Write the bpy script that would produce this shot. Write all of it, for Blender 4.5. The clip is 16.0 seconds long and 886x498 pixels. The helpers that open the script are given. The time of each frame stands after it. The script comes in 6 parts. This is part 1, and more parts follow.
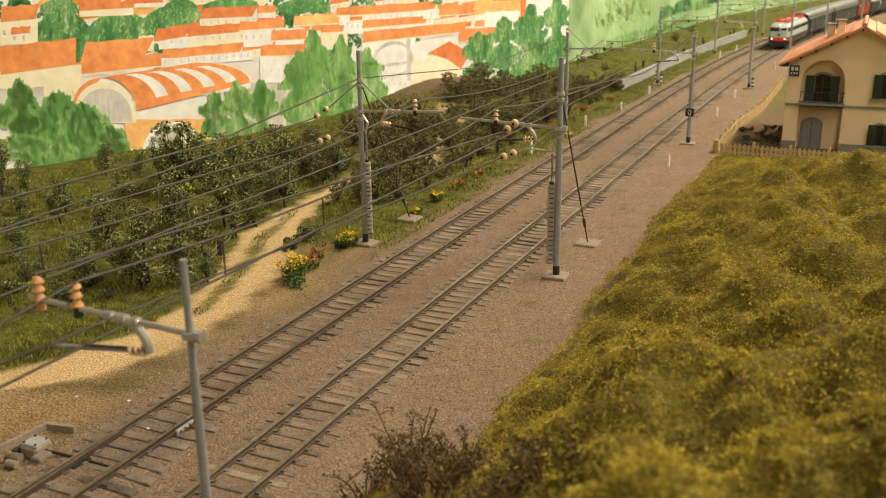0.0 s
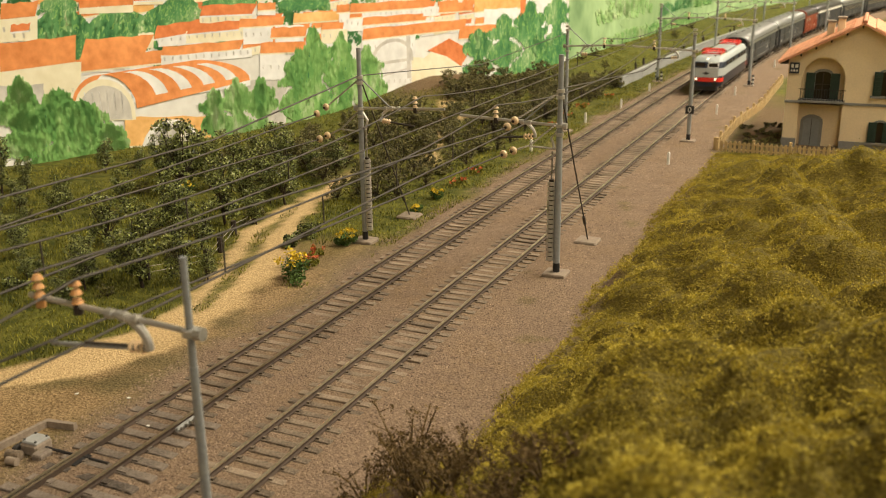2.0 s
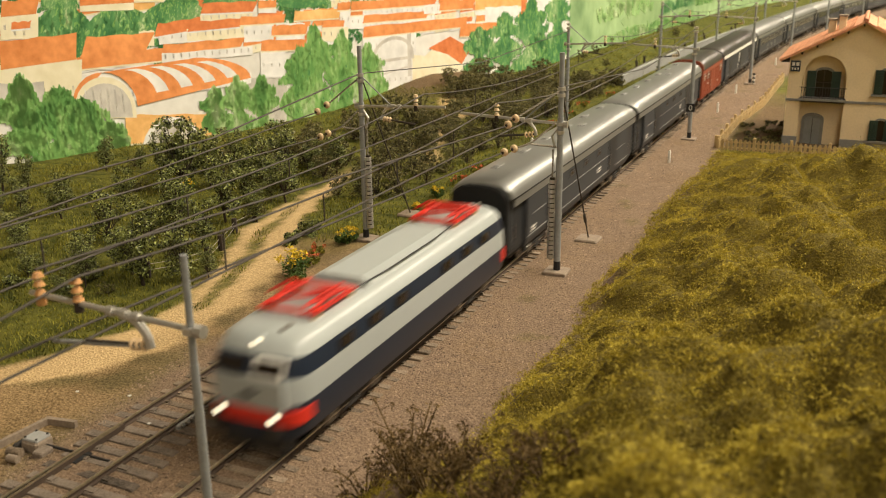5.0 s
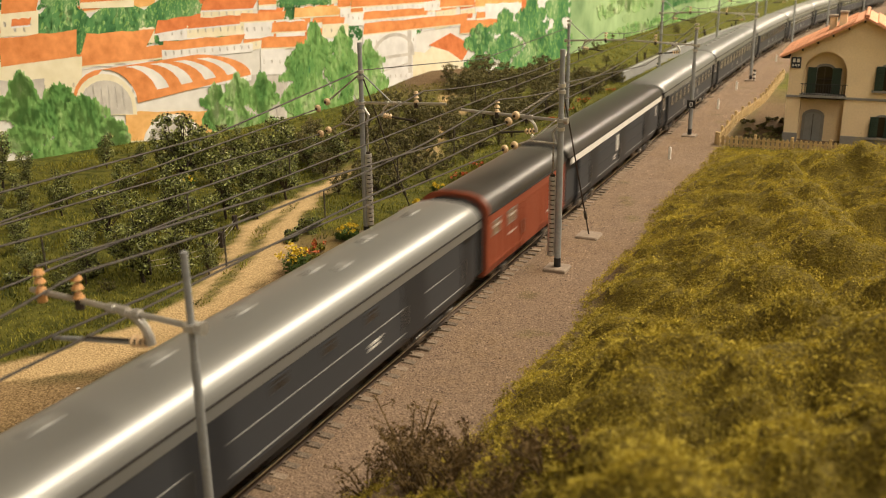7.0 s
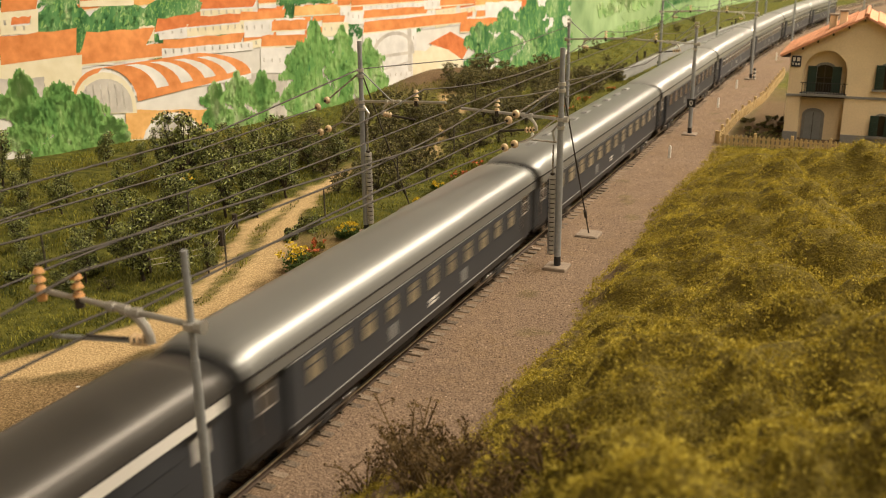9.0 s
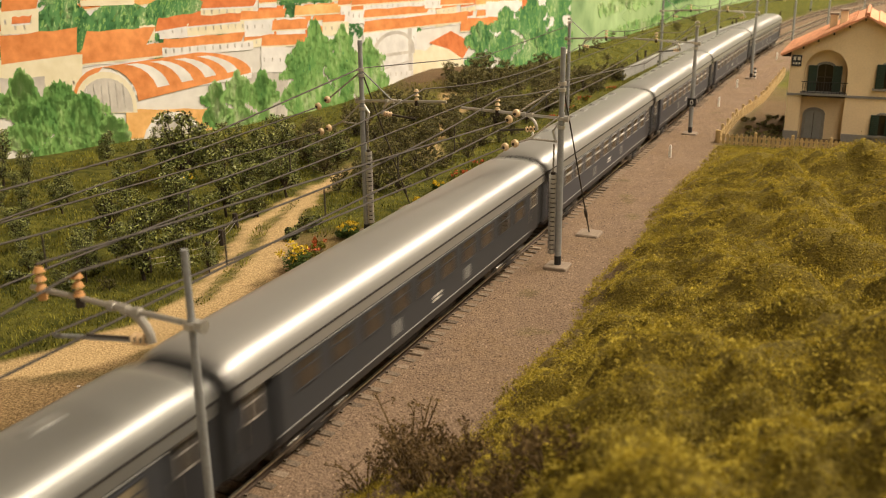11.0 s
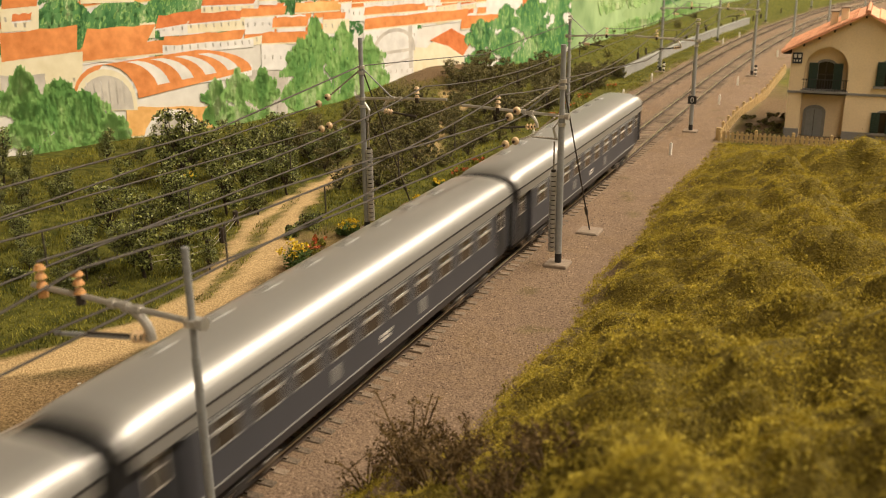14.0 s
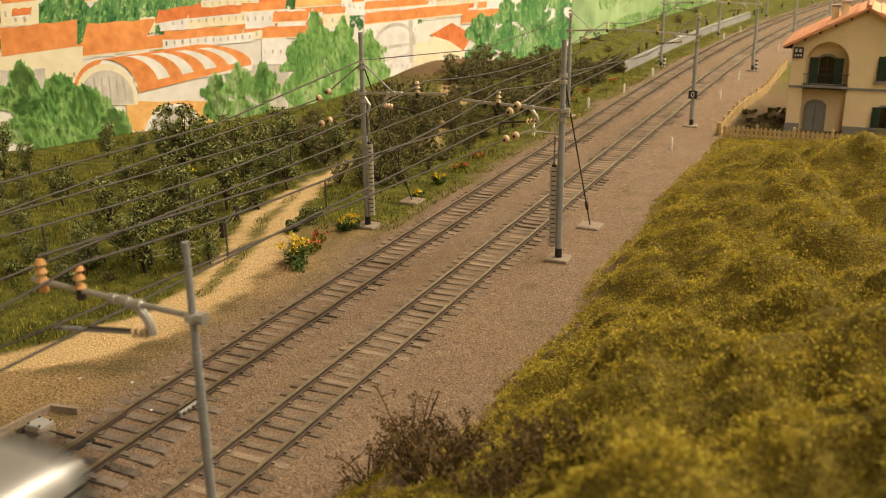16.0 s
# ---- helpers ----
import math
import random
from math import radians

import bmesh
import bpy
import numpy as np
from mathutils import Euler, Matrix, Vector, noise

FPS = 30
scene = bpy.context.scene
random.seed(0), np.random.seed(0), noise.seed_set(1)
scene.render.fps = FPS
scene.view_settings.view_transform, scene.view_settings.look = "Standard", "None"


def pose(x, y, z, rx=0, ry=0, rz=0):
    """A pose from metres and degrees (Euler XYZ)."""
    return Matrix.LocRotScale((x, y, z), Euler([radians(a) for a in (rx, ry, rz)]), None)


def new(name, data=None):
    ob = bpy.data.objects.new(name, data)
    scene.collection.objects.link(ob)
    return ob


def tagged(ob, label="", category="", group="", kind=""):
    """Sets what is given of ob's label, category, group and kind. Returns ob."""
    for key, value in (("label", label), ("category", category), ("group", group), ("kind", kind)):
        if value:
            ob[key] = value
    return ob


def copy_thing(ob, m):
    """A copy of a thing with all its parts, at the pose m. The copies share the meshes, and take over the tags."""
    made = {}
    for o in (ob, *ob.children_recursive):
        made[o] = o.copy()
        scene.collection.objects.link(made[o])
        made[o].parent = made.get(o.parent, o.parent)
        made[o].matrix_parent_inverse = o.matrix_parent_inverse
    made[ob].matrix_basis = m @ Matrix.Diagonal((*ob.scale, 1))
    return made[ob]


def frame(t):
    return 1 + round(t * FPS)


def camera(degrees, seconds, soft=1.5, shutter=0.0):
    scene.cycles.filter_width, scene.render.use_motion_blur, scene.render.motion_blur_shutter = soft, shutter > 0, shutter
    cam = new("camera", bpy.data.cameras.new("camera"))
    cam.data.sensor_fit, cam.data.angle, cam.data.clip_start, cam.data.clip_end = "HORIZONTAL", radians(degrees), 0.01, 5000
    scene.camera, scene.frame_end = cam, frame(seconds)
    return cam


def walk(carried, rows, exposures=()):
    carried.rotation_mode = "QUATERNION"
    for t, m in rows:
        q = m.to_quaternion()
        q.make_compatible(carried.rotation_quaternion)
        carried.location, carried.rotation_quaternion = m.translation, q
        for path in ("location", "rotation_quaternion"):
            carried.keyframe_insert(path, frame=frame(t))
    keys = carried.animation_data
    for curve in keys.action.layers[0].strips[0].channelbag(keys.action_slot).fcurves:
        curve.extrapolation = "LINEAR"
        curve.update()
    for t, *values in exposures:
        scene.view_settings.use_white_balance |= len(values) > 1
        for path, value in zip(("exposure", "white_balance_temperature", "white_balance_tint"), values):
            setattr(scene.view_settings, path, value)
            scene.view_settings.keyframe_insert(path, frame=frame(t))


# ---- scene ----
cam = camera(50.57, 16.0, soft=1.0, shutter=0.8)
cam.data.dof.use_dof = True
cam.data.dof.focus_distance = 0.46
cam.data.dof.aperture_fstop = 30.0
EYE = (0.16099, 0.0, 0.14999)
PATH = (
    (0, 72.514, 0.679, 24.128),
    (0.5, 72.428, 0.663, 24.127),
    (1, 72.412, 0.673, 24.126),
    (1.5, 72.405, 0.671, 24.120),
    (2, 72.353, 0.683, 24.123),
    (2.5, 72.324, 0.647, 24.139),
    (3, 72.204, 0.652, 24.155),
    (3.5, 72.204, 0.656, 24.163),
    (4, 72.258, 0.649, 24.161),
    (6.5, 72.088, 0.690, 24.196),
    (7, 72.038, 0.694, 24.190),
    (7.5, 72.071, 0.688, 24.171),
    (8, 72.056, 0.664, 24.170),
    (8.5, 72.031, 0.682, 24.176),
    (9, 71.953, 0.669, 24.193),
    (11.5, 71.904, 0.688, 24.218),
    (12, 71.890, 0.696, 24.211),
    (12.5, 71.885, 0.692, 24.217),
    (13, 71.833, 0.686, 24.229),
    (13.5, 71.817, 0.680, 24.235),
    (14, 71.767, 0.685, 24.242),
    (14.5, 71.631, 0.666, 24.288),
    (15, 71.569, 0.652, 24.283),
    (15.5, 71.510, 0.663, 24.275),
    (16, 71.449, 0.682, 24.270),
)
walk(cam, [(t, pose(*EYE, rx, ry, rz)) for t, rx, ry, rz in PATH],
     exposures=((0, 0.04, 6500, 7), (4.0, 0.04, 6500, 7), (6.5, 0.0, 6560, 11), (9.0, 0.0, 6600, 12), (11.5, 0.0, 6720, 13), (14.5, 0.0, 6720, 13), (15.5, 0.0, 6750, 12), (16.0, 0.0, 7050, 11)))

# ---- world and light ----
world = bpy.data.worlds.new("room")
scene.world = world
world.use_nodes = True
world.node_tree.nodes["Background"].inputs[0].default_value = (1.0, 0.88, 0.66, 1)
world.node_tree.nodes["Background"].inputs[1].default_value = 0.05
scene.view_settings.exposure = 0.0


def tube_light(x, y, z, length, power, width=0.10):
    lamp = bpy.data.lights.new("tube_light", "AREA")
    lamp.shape, lamp.size, lamp.size_y = "RECTANGLE", width, length
    lamp.energy, lamp.color = power, (1.0, 0.87, 0.68)
    ob = new("tube_light", lamp)
    ob.matrix_world = pose(x, y, z)
    return ob


CEIL = 1.25
TUBES = ((0.66, -0.75, 1.7), (0.66, 1.15, 1.7), (0.66, 3.05, 1.7), (0.66, -2.65, 1.7), (2.3, 1.4, 1.7), (2.3, 3.6, 1.7))
POWER = (13, 45, 40, 10, 30, 30)
for (tx, ty, tl), power in zip(TUBES, POWER):
    tube_light(tx, ty, CEIL - 0.07, tl, power)

# ---- materials ----


def mat(name, base, rough=0.7, metal=0.0, vary=0.18, scale=300.0, bump=0.0, fine=4.0, tint=None, island=0.0, per_object=0.0, spec=0.4, glow=0.0, tight=0.4):
    """Two scales of noise on the colour, noise relief, and a random shade per piece."""
    m = bpy.data.materials.new(name)
    m.use_nodes = True
    t = m.node_tree
    n, l = t.nodes, t.links
    b = n["Principled BSDF"]
    b.inputs["Roughness"].default_value, b.inputs["Metallic"].default_value = rough, metal
    b.inputs["Specular IOR Level"].default_value = spec
    co = n.new("ShaderNodeTexCoord")
    n1 = n.new("ShaderNodeTexNoise")
    n1.inputs["Scale"].default_value, n1.inputs["Detail"].default_value = scale, 4
    n2 = n.new("ShaderNodeTexNoise")
    n2.inputs["Scale"].default_value, n2.inputs["Detail"].default_value = scale * fine, 3
    for q in (n1, n2):
        l.new(co.outputs["Object"], q.inputs["Vector"])
    add = n.new("ShaderNodeMath")
    add.operation = "ADD"
    l.new(n1.outputs["Fac"], add.inputs[0])
    l.new(n2.outputs["Fac"], add.inputs[1])
    last = add.outputs[0]
    for on, socket, kind in ((island, "Random Per Island", "ShaderNodeNewGeometry"), (per_object, "Random", "ShaderNodeObjectInfo")):
        if on:
            g = n.new(kind)
            ma = n.new("ShaderNodeMath")
            ma.operation = "MULTIPLY_ADD"
            ma.inputs[1].default_value = on
            l.new(g.outputs[socket], ma.inputs[0])
            l.new(last, ma.inputs[2])
            sub = n.new("ShaderNodeMath")
            sub.operation = "SUBTRACT"
            sub.inputs[1].default_value = on / 2
            l.new(ma.outputs[0], sub.inputs[0])
            last = sub.outputs[0]
    mr = n.new("ShaderNodeMapRange")
    mr.inputs["From Min"].default_value, mr.inputs["From Max"].default_value = 1 - tight, 1 + tight
    l.new(last, mr.inputs["Value"])
    mix = n.new("ShaderNodeMix")
    mix.data_type = "RGBA"
    lo = [c * (1 - vary) for c in base]
    hi = [min(1, c * (1 + vary)) for c in (tint or base)]
    mix.inputs["A"].default_value, mix.inputs["B"].default_value = (*lo, 1), (*hi, 1)
    l.new(mr.outputs["Result"], mix.inputs["Factor"])
    l.new(mix.outputs["Result"], b.inputs["Base Color"])
    if bump:
        bp = n.new("ShaderNodeBump")
        bp.inputs["Strength"].default_value, bp.inputs["Distance"].default_value = 1.0, bump
        l.new(add.outputs[0], bp.inputs["Height"])
        l.new(bp.outputs["Normal"], b.inputs["Normal"])
    if glow:
        b.inputs["Emission Color"].default_value, b.inputs["Emission Strength"].default_value = (*base, 1), glow
    return m


M_RAIL = mat("worn rail steel", (0.78, 0.70, 0.55), 0.38, 0.95, 0.25, 200)
M_RAIL_B = mat("brown dulled rail steel", (0.46, 0.39, 0.28), 0.40, 0.9, 0.3, 200)
M_RUST = mat("rusty rail side", (0.060, 0.040, 0.028), 0.85, 0, 0.3, 400)
M_SLEEPER = mat("weathered sleeper", (0.125, 0.094, 0.065), 0.9, 0, 0.32, 260, 0.0003, 5, (0.235, 0.180, 0.128), per_object=0.5)
M_STONE = mat("ballast stone", (0.115, 0.078, 0.051), 0.95, 0, 0.30, 300, 0, 4, (0.290, 0.207, 0.142), island=0.8)
M_MAST = mat("grey painted mast", (0.30, 0.31, 0.31), 0.5, 0.2, 0.15, 300, 0, 4)
M_SILVER = mat("silver casting", (0.62, 0.60, 0.56), 0.35, 0.7, 0.15, 400)
M_RUBBER = mat("black rubber bellows", (0.010, 0.010, 0.010), 0.85, 0, 0.2, 200)
M_BLACK = mat("black paint", (0.018, 0.018, 0.019), 0.6, 0, 0.3, 200)
M_WIRE = mat("dark catenary wire", (0.060, 0.050, 0.040), 0.6, 0.1, 0.25, 300)
M_INSUL = mat("cream porcelain insulator", (0.68, 0.50, 0.30), 0.35, 0, 0.18, 400)
M_INSUL_B = mat("brown porcelain insulator", (0.55, 0.28, 0.10), 0.3, 0, 0.25, 400)
M_CONC = mat("concrete plinth", (0.25, 0.198, 0.150), 0.95, 0, 0.22, 250, 0.0002)
M_WHITE = mat("white paint", (0.72, 0.70, 0.65), 0.6, 0, 0.12, 300)
M_PLASTER = mat("cream plaster", (0.76, 0.615, 0.40), 0.9, 0, 0.09, 60, 0.0001, 12)
M_GREYTRIM = mat("grey stone trim", (0.22, 0.215, 0.205), 0.9, 0, 0.15, 200)
M_DOORGREY = mat("grey painted door", (0.24, 0.25, 0.25), 0.7, 0, 0.12, 150)
M_TILE = mat("terracotta tile", (0.56, 0.245, 0.135), 0.85, 0, 0.22, 200, 0.0001, 4, (0.66, 0.33, 0.19), per_object=0.5)
M_SHUT = mat("dark green shutter", (0.022, 0.045, 0.032), 0.6, 0, 0.2, 200)
M_DARKWIN = mat("dark window glass", (0.022, 0.016, 0.012), 0.12, 0, 0.2, 100)
M_FENCE = mat("weathered yellow timber", (0.50, 0.36, 0.17), 0.85, 0, 0.2, 300, 0, 4, per_object=0.4)
M_POST = mat("dark fence post", (0.045, 0.034, 0.026), 0.95, 0, 0.35, 300)
M_WALLSTONE = mat("pale grey masonry", (0.30, 0.30, 0.29), 0.95, 0, 0.15, 100, 0.0003)
M_CHAIN = mat("twisted steel cable", (0.33, 0.30, 0.25), 0.5, 0.5, 0.3, 600)
M_NAVY = mat("navy enamel plate", (0.03, 0.035, 0.05), 0.4, 0, 0.1, 200)
# trees, grass and flowers
M_BARK = mat("bark", (0.05, 0.036, 0.026), 0.95, 0, 0.35, 400)
M_LEAF = mat("dark olive leaf", (0.020, 0.028, 0.009), 0.42, 0, 0.4, 200, 0, 4, (0.230, 0.255, 0.075), island=1.4)
M_LEAF_B = mat("brownish leaf", (0.034, 0.032, 0.013), 0.6, 0, 0.4, 200, 0, 4, (0.190, 0.170, 0.056), island=1.2)
M_MAT = mat("olive foliage fibre", (0.074, 0.055, 0.012), 0.95, 0, 0.46, 46, 0, 6, (0.470, 0.372, 0.043), island=0.28, tight=0.46)
M_TWIG = mat("dry brown twig", (0.070, 0.043, 0.015), 0.95, 0, 0.3, 300, 0, 4, (0.125, 0.080, 0.026), island=0.6)
M_GRASS = mat("field grass blade", (0.062, 0.080, 0.010), 0.9, 0, 0.35, 30, 0, 8, (0.270, 0.250, 0.036), island=0.7)
M_YELLOW = mat("yellow flower", (0.72, 0.52, 0.03), 0.7, 0, 0.12, 300)
M_POPPY = mat("red poppy", (0.60, 0.15, 0.05), 0.7, 0, 0.2, 300)
M_PLANT = mat("fresh green plant", (0.055, 0.105, 0.022), 0.8, 0, 0.3, 200, 0, 4, (0.10, 0.16, 0.035), island=0.7)
# rolling stock
M_SLATE = mat("slate grey coach side", (0.040, 0.043, 0.049), 0.55, 0, 0.08, 40, 0, 20)
M_SLATE_B = mat("bluish grey coach side", (0.056, 0.058, 0.069), 0.55, 0, 0.06, 40, 0, 20)
M_ROOF = mat("silver coach roof", (0.30, 0.305, 0.295), 0.40, 0.6, 0.05, 60, 0, 20)
M_ROOF_P = mat("pale silver coach roof", (0.42, 0.42, 0.41), 0.40, 0.6, 0.05, 60, 0, 20)
M_ROOF_D = mat("dark grey van roof", (0.075, 0.070, 0.064), 0.38, 0.4, 0.10, 60, 0, 20)
M_VANRED = mat("brick red van side", (0.27, 0.062, 0.026), 0.6, 0, 0.10, 60, 0, 12)
M_LOCOGREY = mat("pale grey loco enamel", (0.39, 0.42, 0.415), 0.38, 0, 0.04, 60)
M_LOCOBLUE = mat("dark blue loco enamel", (0.016, 0.024, 0.042), 0.35, 0, 0.1, 60)
M_LOCORED = mat("red loco enamel", (0.66, 0.035, 0.02), 0.4, 0, 0.08, 60)
M_LAMP = mat("lit headlamp", (1.0, 0.85, 0.6), 0.3, 0, 0.0, 60, glow=3.0)
M_GLASS = mat("coach window glass", (0.05, 0.04, 0.03), 0.08, 0, 0.3, 30)
# cream pane colour stands in for a lit interior; nothing glows
M_CURTAIN = mat("cream window blind with interior light in its colour", (0.24, 0.20, 0.13), 0.3, 0, 0.35, 90)
M_BOGIE = mat("grimy running gear", (0.03, 0.027, 0.025), 0.8, 0.1, 0.35, 300)
M_STEEL = mat("wheel steel", (0.35, 0.33, 0.30), 0.35, 0.9, 0.1, 300)

# ---- mesh helpers ----


class MB:
    """Collects vertices and faces of one part."""

    def __init__(self):
        self.v, self.f = [], []

    def add(self, verts, faces):
        k = len(self.v)
        self.v += [tuple(p) for p in verts]
        self.f += [tuple(i + k for i in q) for q in faces]
        return self

    def box(self, x0, x1, y0, y1, z0, z1, c=0.0):
        """An upright box; c chamfers the four upright and the top edges."""
        if c <= 0:
            return self.add([(x0, y0, z0), (x1, y0, z0), (x1, y1, z0), (x0, y1, z0), (x0, y0, z1), (x1, y0, z1), (x1, y1, z1), (x0, y1, z1)],
                            [(0, 3, 2, 1), (4, 5, 6, 7), (0, 1, 5, 4), (1, 2, 6, 5), (2, 3, 7, 6), (3, 0, 4, 7)])
        ring = lambda d, z: [(x0 + c + d, y0 + d, z), (x1 - c - d, y0 + d, z), (x1 - d, y0 + c + d, z), (x1 - d, y1 - c - d, z),
                             (x1 - c - d, y1 - d, z), (x0 + c + d, y1 - d, z), (x0 + d, y1 - c - d, z), (x0 + d, y0 + c + d, z)]
        vs = ring(0, z0) + ring(0, z1 - c) + ring(c * 0.8, z1)
        fs = [tuple(range(7, -1, -1)), tuple(range(16, 24))]
        for a in (0, 8):
            fs += [(a + i, a + (i + 1) % 8, a + 8 + (i + 1) % 8, a + 8 + i) for i in range(8)]
        return self.add(vs, fs)

    def tube(self, a, b, r, r2=None, n=8):
        """A round bar from a to b, closed at both ends."""
        a, b = Vector(a), Vector(b)
        r2 = r if r2 is None else r2
        d = (b - a).normalized()
        s = d.orthogonal().normalized()
        w = d.cross(s)
        vs = []
        for p, q in ((a, r), (b, r2)):
            vs += [p + (s * math.cos(6.28319 * i / n) + w * math.sin(6.28319 * i / n)) * q for i in range(n)]
        fs = [(i, (i + 1) % n, n + (i + 1) % n, n + i) for i in range(n)] + [tuple(range(n - 1, -1, -1)), tuple(range(n, 2 * n))]
        return self.add(vs, fs)

    def pipe(self, pts, r, n=6):
        """One round bar bent through pts."""
        pts = [Vector(p) for p in pts]
        k = len(self.v)
        for i, p in enumerate(pts):
            d = (pts[min(i + 1, len(pts) - 1)] - pts[max(i - 1, 0)]).normalized()
            s = d.cross(Vector((0, 0, 1)) if abs(d.z) < 0.9 else Vector((1, 0, 0))).normalized()
            w = d.cross(s)
            self.v += [tuple(p + (s * math.cos(6.28319 * j / n) + w * math.sin(6.28319 * j / n)) * r) for j in range(n)]
        m = len(pts) - 1
        for i in range(m):
            self.f += [(k + i * n + j, k + i * n + (j + 1) % n, k + (i + 1) * n + (j + 1) % n, k + (i + 1) * n + j) for j in range(n)]
        self.f += [tuple(k + j for j in range(n - 1, -1, -1)), tuple(k + m * n + j for j in range(n))]
        return self

    def prism(self, outline, axis, lo, hi):
        """A closed outline in the plane across axis, drawn out from lo to hi."""
        n = len(outline)
        put = {"x": lambda p, h: (h, p[0], p[1]), "y": lambda p, h: (p[0], h, p[1]), "z": lambda p, h: (p[0], p[1], h)}[axis]
        vs = [put(p, lo) for p in outline] + [put(p, hi) for p in outline]
        return self.add(vs, [(i, (i + 1) % n, n + (i + 1) % n, n + i) for i in range(n)] + [tuple(range(n - 1, -1, -1)), tuple(range(n, 2 * n))])

    def mesh(self, name, material, smooth=False):
        me = bpy.data.meshes.new(name)
        me.from_pydata(self.v, [], self.f)
        if smooth:
            me.shade_smooth()
            me.set_sharp_from_angle(angle=radians(38))
        me.materials.append(material)
        me.validate()
        bm = bmesh.new()
        bm.from_mesh(me)
        bmesh.ops.recalc_face_normals(bm, faces=bm.faces)
        bm.to_mesh(me)
        bm.free()
        return me


def part(name, mb, material, parent, label="", smooth=False):
    ob = new(name, mb.mesh(name, material, smooth) if isinstance(mb, MB) else mb)
    ob.parent = parent
    return tagged(ob, label)


def thing(name, m, label, category, group="", kind=""):
    ob = new(name)
    ob.empty_display_size = 0.01
    ob.matrix_world = m
    return tagged(ob, label, category, group, kind)


def solid(name, mb, material, m, label, category, group="", kind="", smooth=False):
    ob = new(name, mb.mesh(name, material, smooth) if isinstance(mb, MB) else mb)
    ob.matrix_world = m
    return tagged(ob, label, category, group, kind)


def soup(name, verts, faces, material):
    """A mesh from arrays: many small loose pieces with the same number of corners."""
    me = bpy.data.meshes.new(name)
    verts, faces = np.asarray(verts, np.float32), np.asarray(faces, np.int32)
    k = faces.shape[1]
    me.vertices.add(len(verts))
    me.vertices.foreach_set("co", verts.ravel())
    me.loops.add(faces.size)
    me.loops.foreach_set("vertex_index", faces.ravel())
    me.polygons.add(len(faces))
    me.polygons.foreach_set("loop_start", np.arange(0, faces.size, k, dtype=np.int32))
    me.materials.append(material)
    me.update(calc_edges=True)
    return me


# ---- the line: straight, then a long curve to the right ----
GAUGE, SPACING = 0.0165, 0.0461
_s = np.arange(-3.4, 6.0, 0.01)
_k = 0.00088 + (0.1344 - 0.00088) / (1 + np.exp(-(_s - 1.0626) / 0.1685))
_h = np.cumsum(_k) * 0.01
_h -= np.interp(0.3, _s, _h)
_x = np.cumsum(np.sin(_h)) * 0.01
_y = np.cumsum(np.cos(_h)) * 0.01
_x -= np.interp(0.3, _s, _x)
_y += 0.3 - np.interp(0.3, _s, _y)


def line(s, off=0.0, z=0.0):
    """The point of the line at s metres, off metres to its right, and its heading."""
    x, y, h = (float(np.interp(s, _s, q)) for q in (_x, _y, _h))
    return Vector((x + off * math.cos(h), y - off * math.sin(h), z)), h


def smooth(a, b, x):
    q = np.clip((x - a) / (b - a), 0, 1)
    return q * q * (3 - 2 * q)


rng = np.random.default_rng(7)


def wobble(x, y, f, seed=0.0):
    """Smooth noise on arrays, about -1 to 1."""
    r = 0
    for i, (a, b, c) in enumerate(((1.0, 0.31, 0.0), (-0.47, 1.13, 1.7), (0.83, -0.91, 4.1), (0.21, 1.71, 2.2), (1.63, 0.57, 5.3))):
        r = r + np.sin(f * (a * x + b * y) + c + seed * (i + 1.3)) * (0.42, 0.36, 0.3, 0.22, 0.2)[i]
    return r


def across(x, y):
    """How far a point lies to the right of the line (arrays)."""
    return (x - np.interp(y, _y, _x)) * np.cos(np.interp(y, _y, _h))


_hum = np.random.default_rng(23)
HUMMOCKS = np.stack([_hum.uniform(0.03, 0.28, 520), 0.10 + 0.66 * _hum.random(520) ** 1.15, _hum.uniform(0.008, 0.019, 520), _hum.uniform(0.0030, 0.0085, 520), _hum.uniform(0.55, 0.9, 520)], 1)


def hummocks(x, y):
    """Rounded lumps of the foliage mat, each a low dome with a firm edge."""
    z = np.zeros_like(x)
    for cx, cy, r, h, q in HUMMOCKS:
        near = (np.abs(x - cx) < r) & (np.abs(y - cy) < r)
        if near.any():
            e = ((x[near] - cx) / r) ** 2 + ((y[near] - cy) / (r * q)) ** 2
            z[near] = np.maximum(z[near], h * np.sqrt(np.clip(1 - e, 0, 1)))
    return z


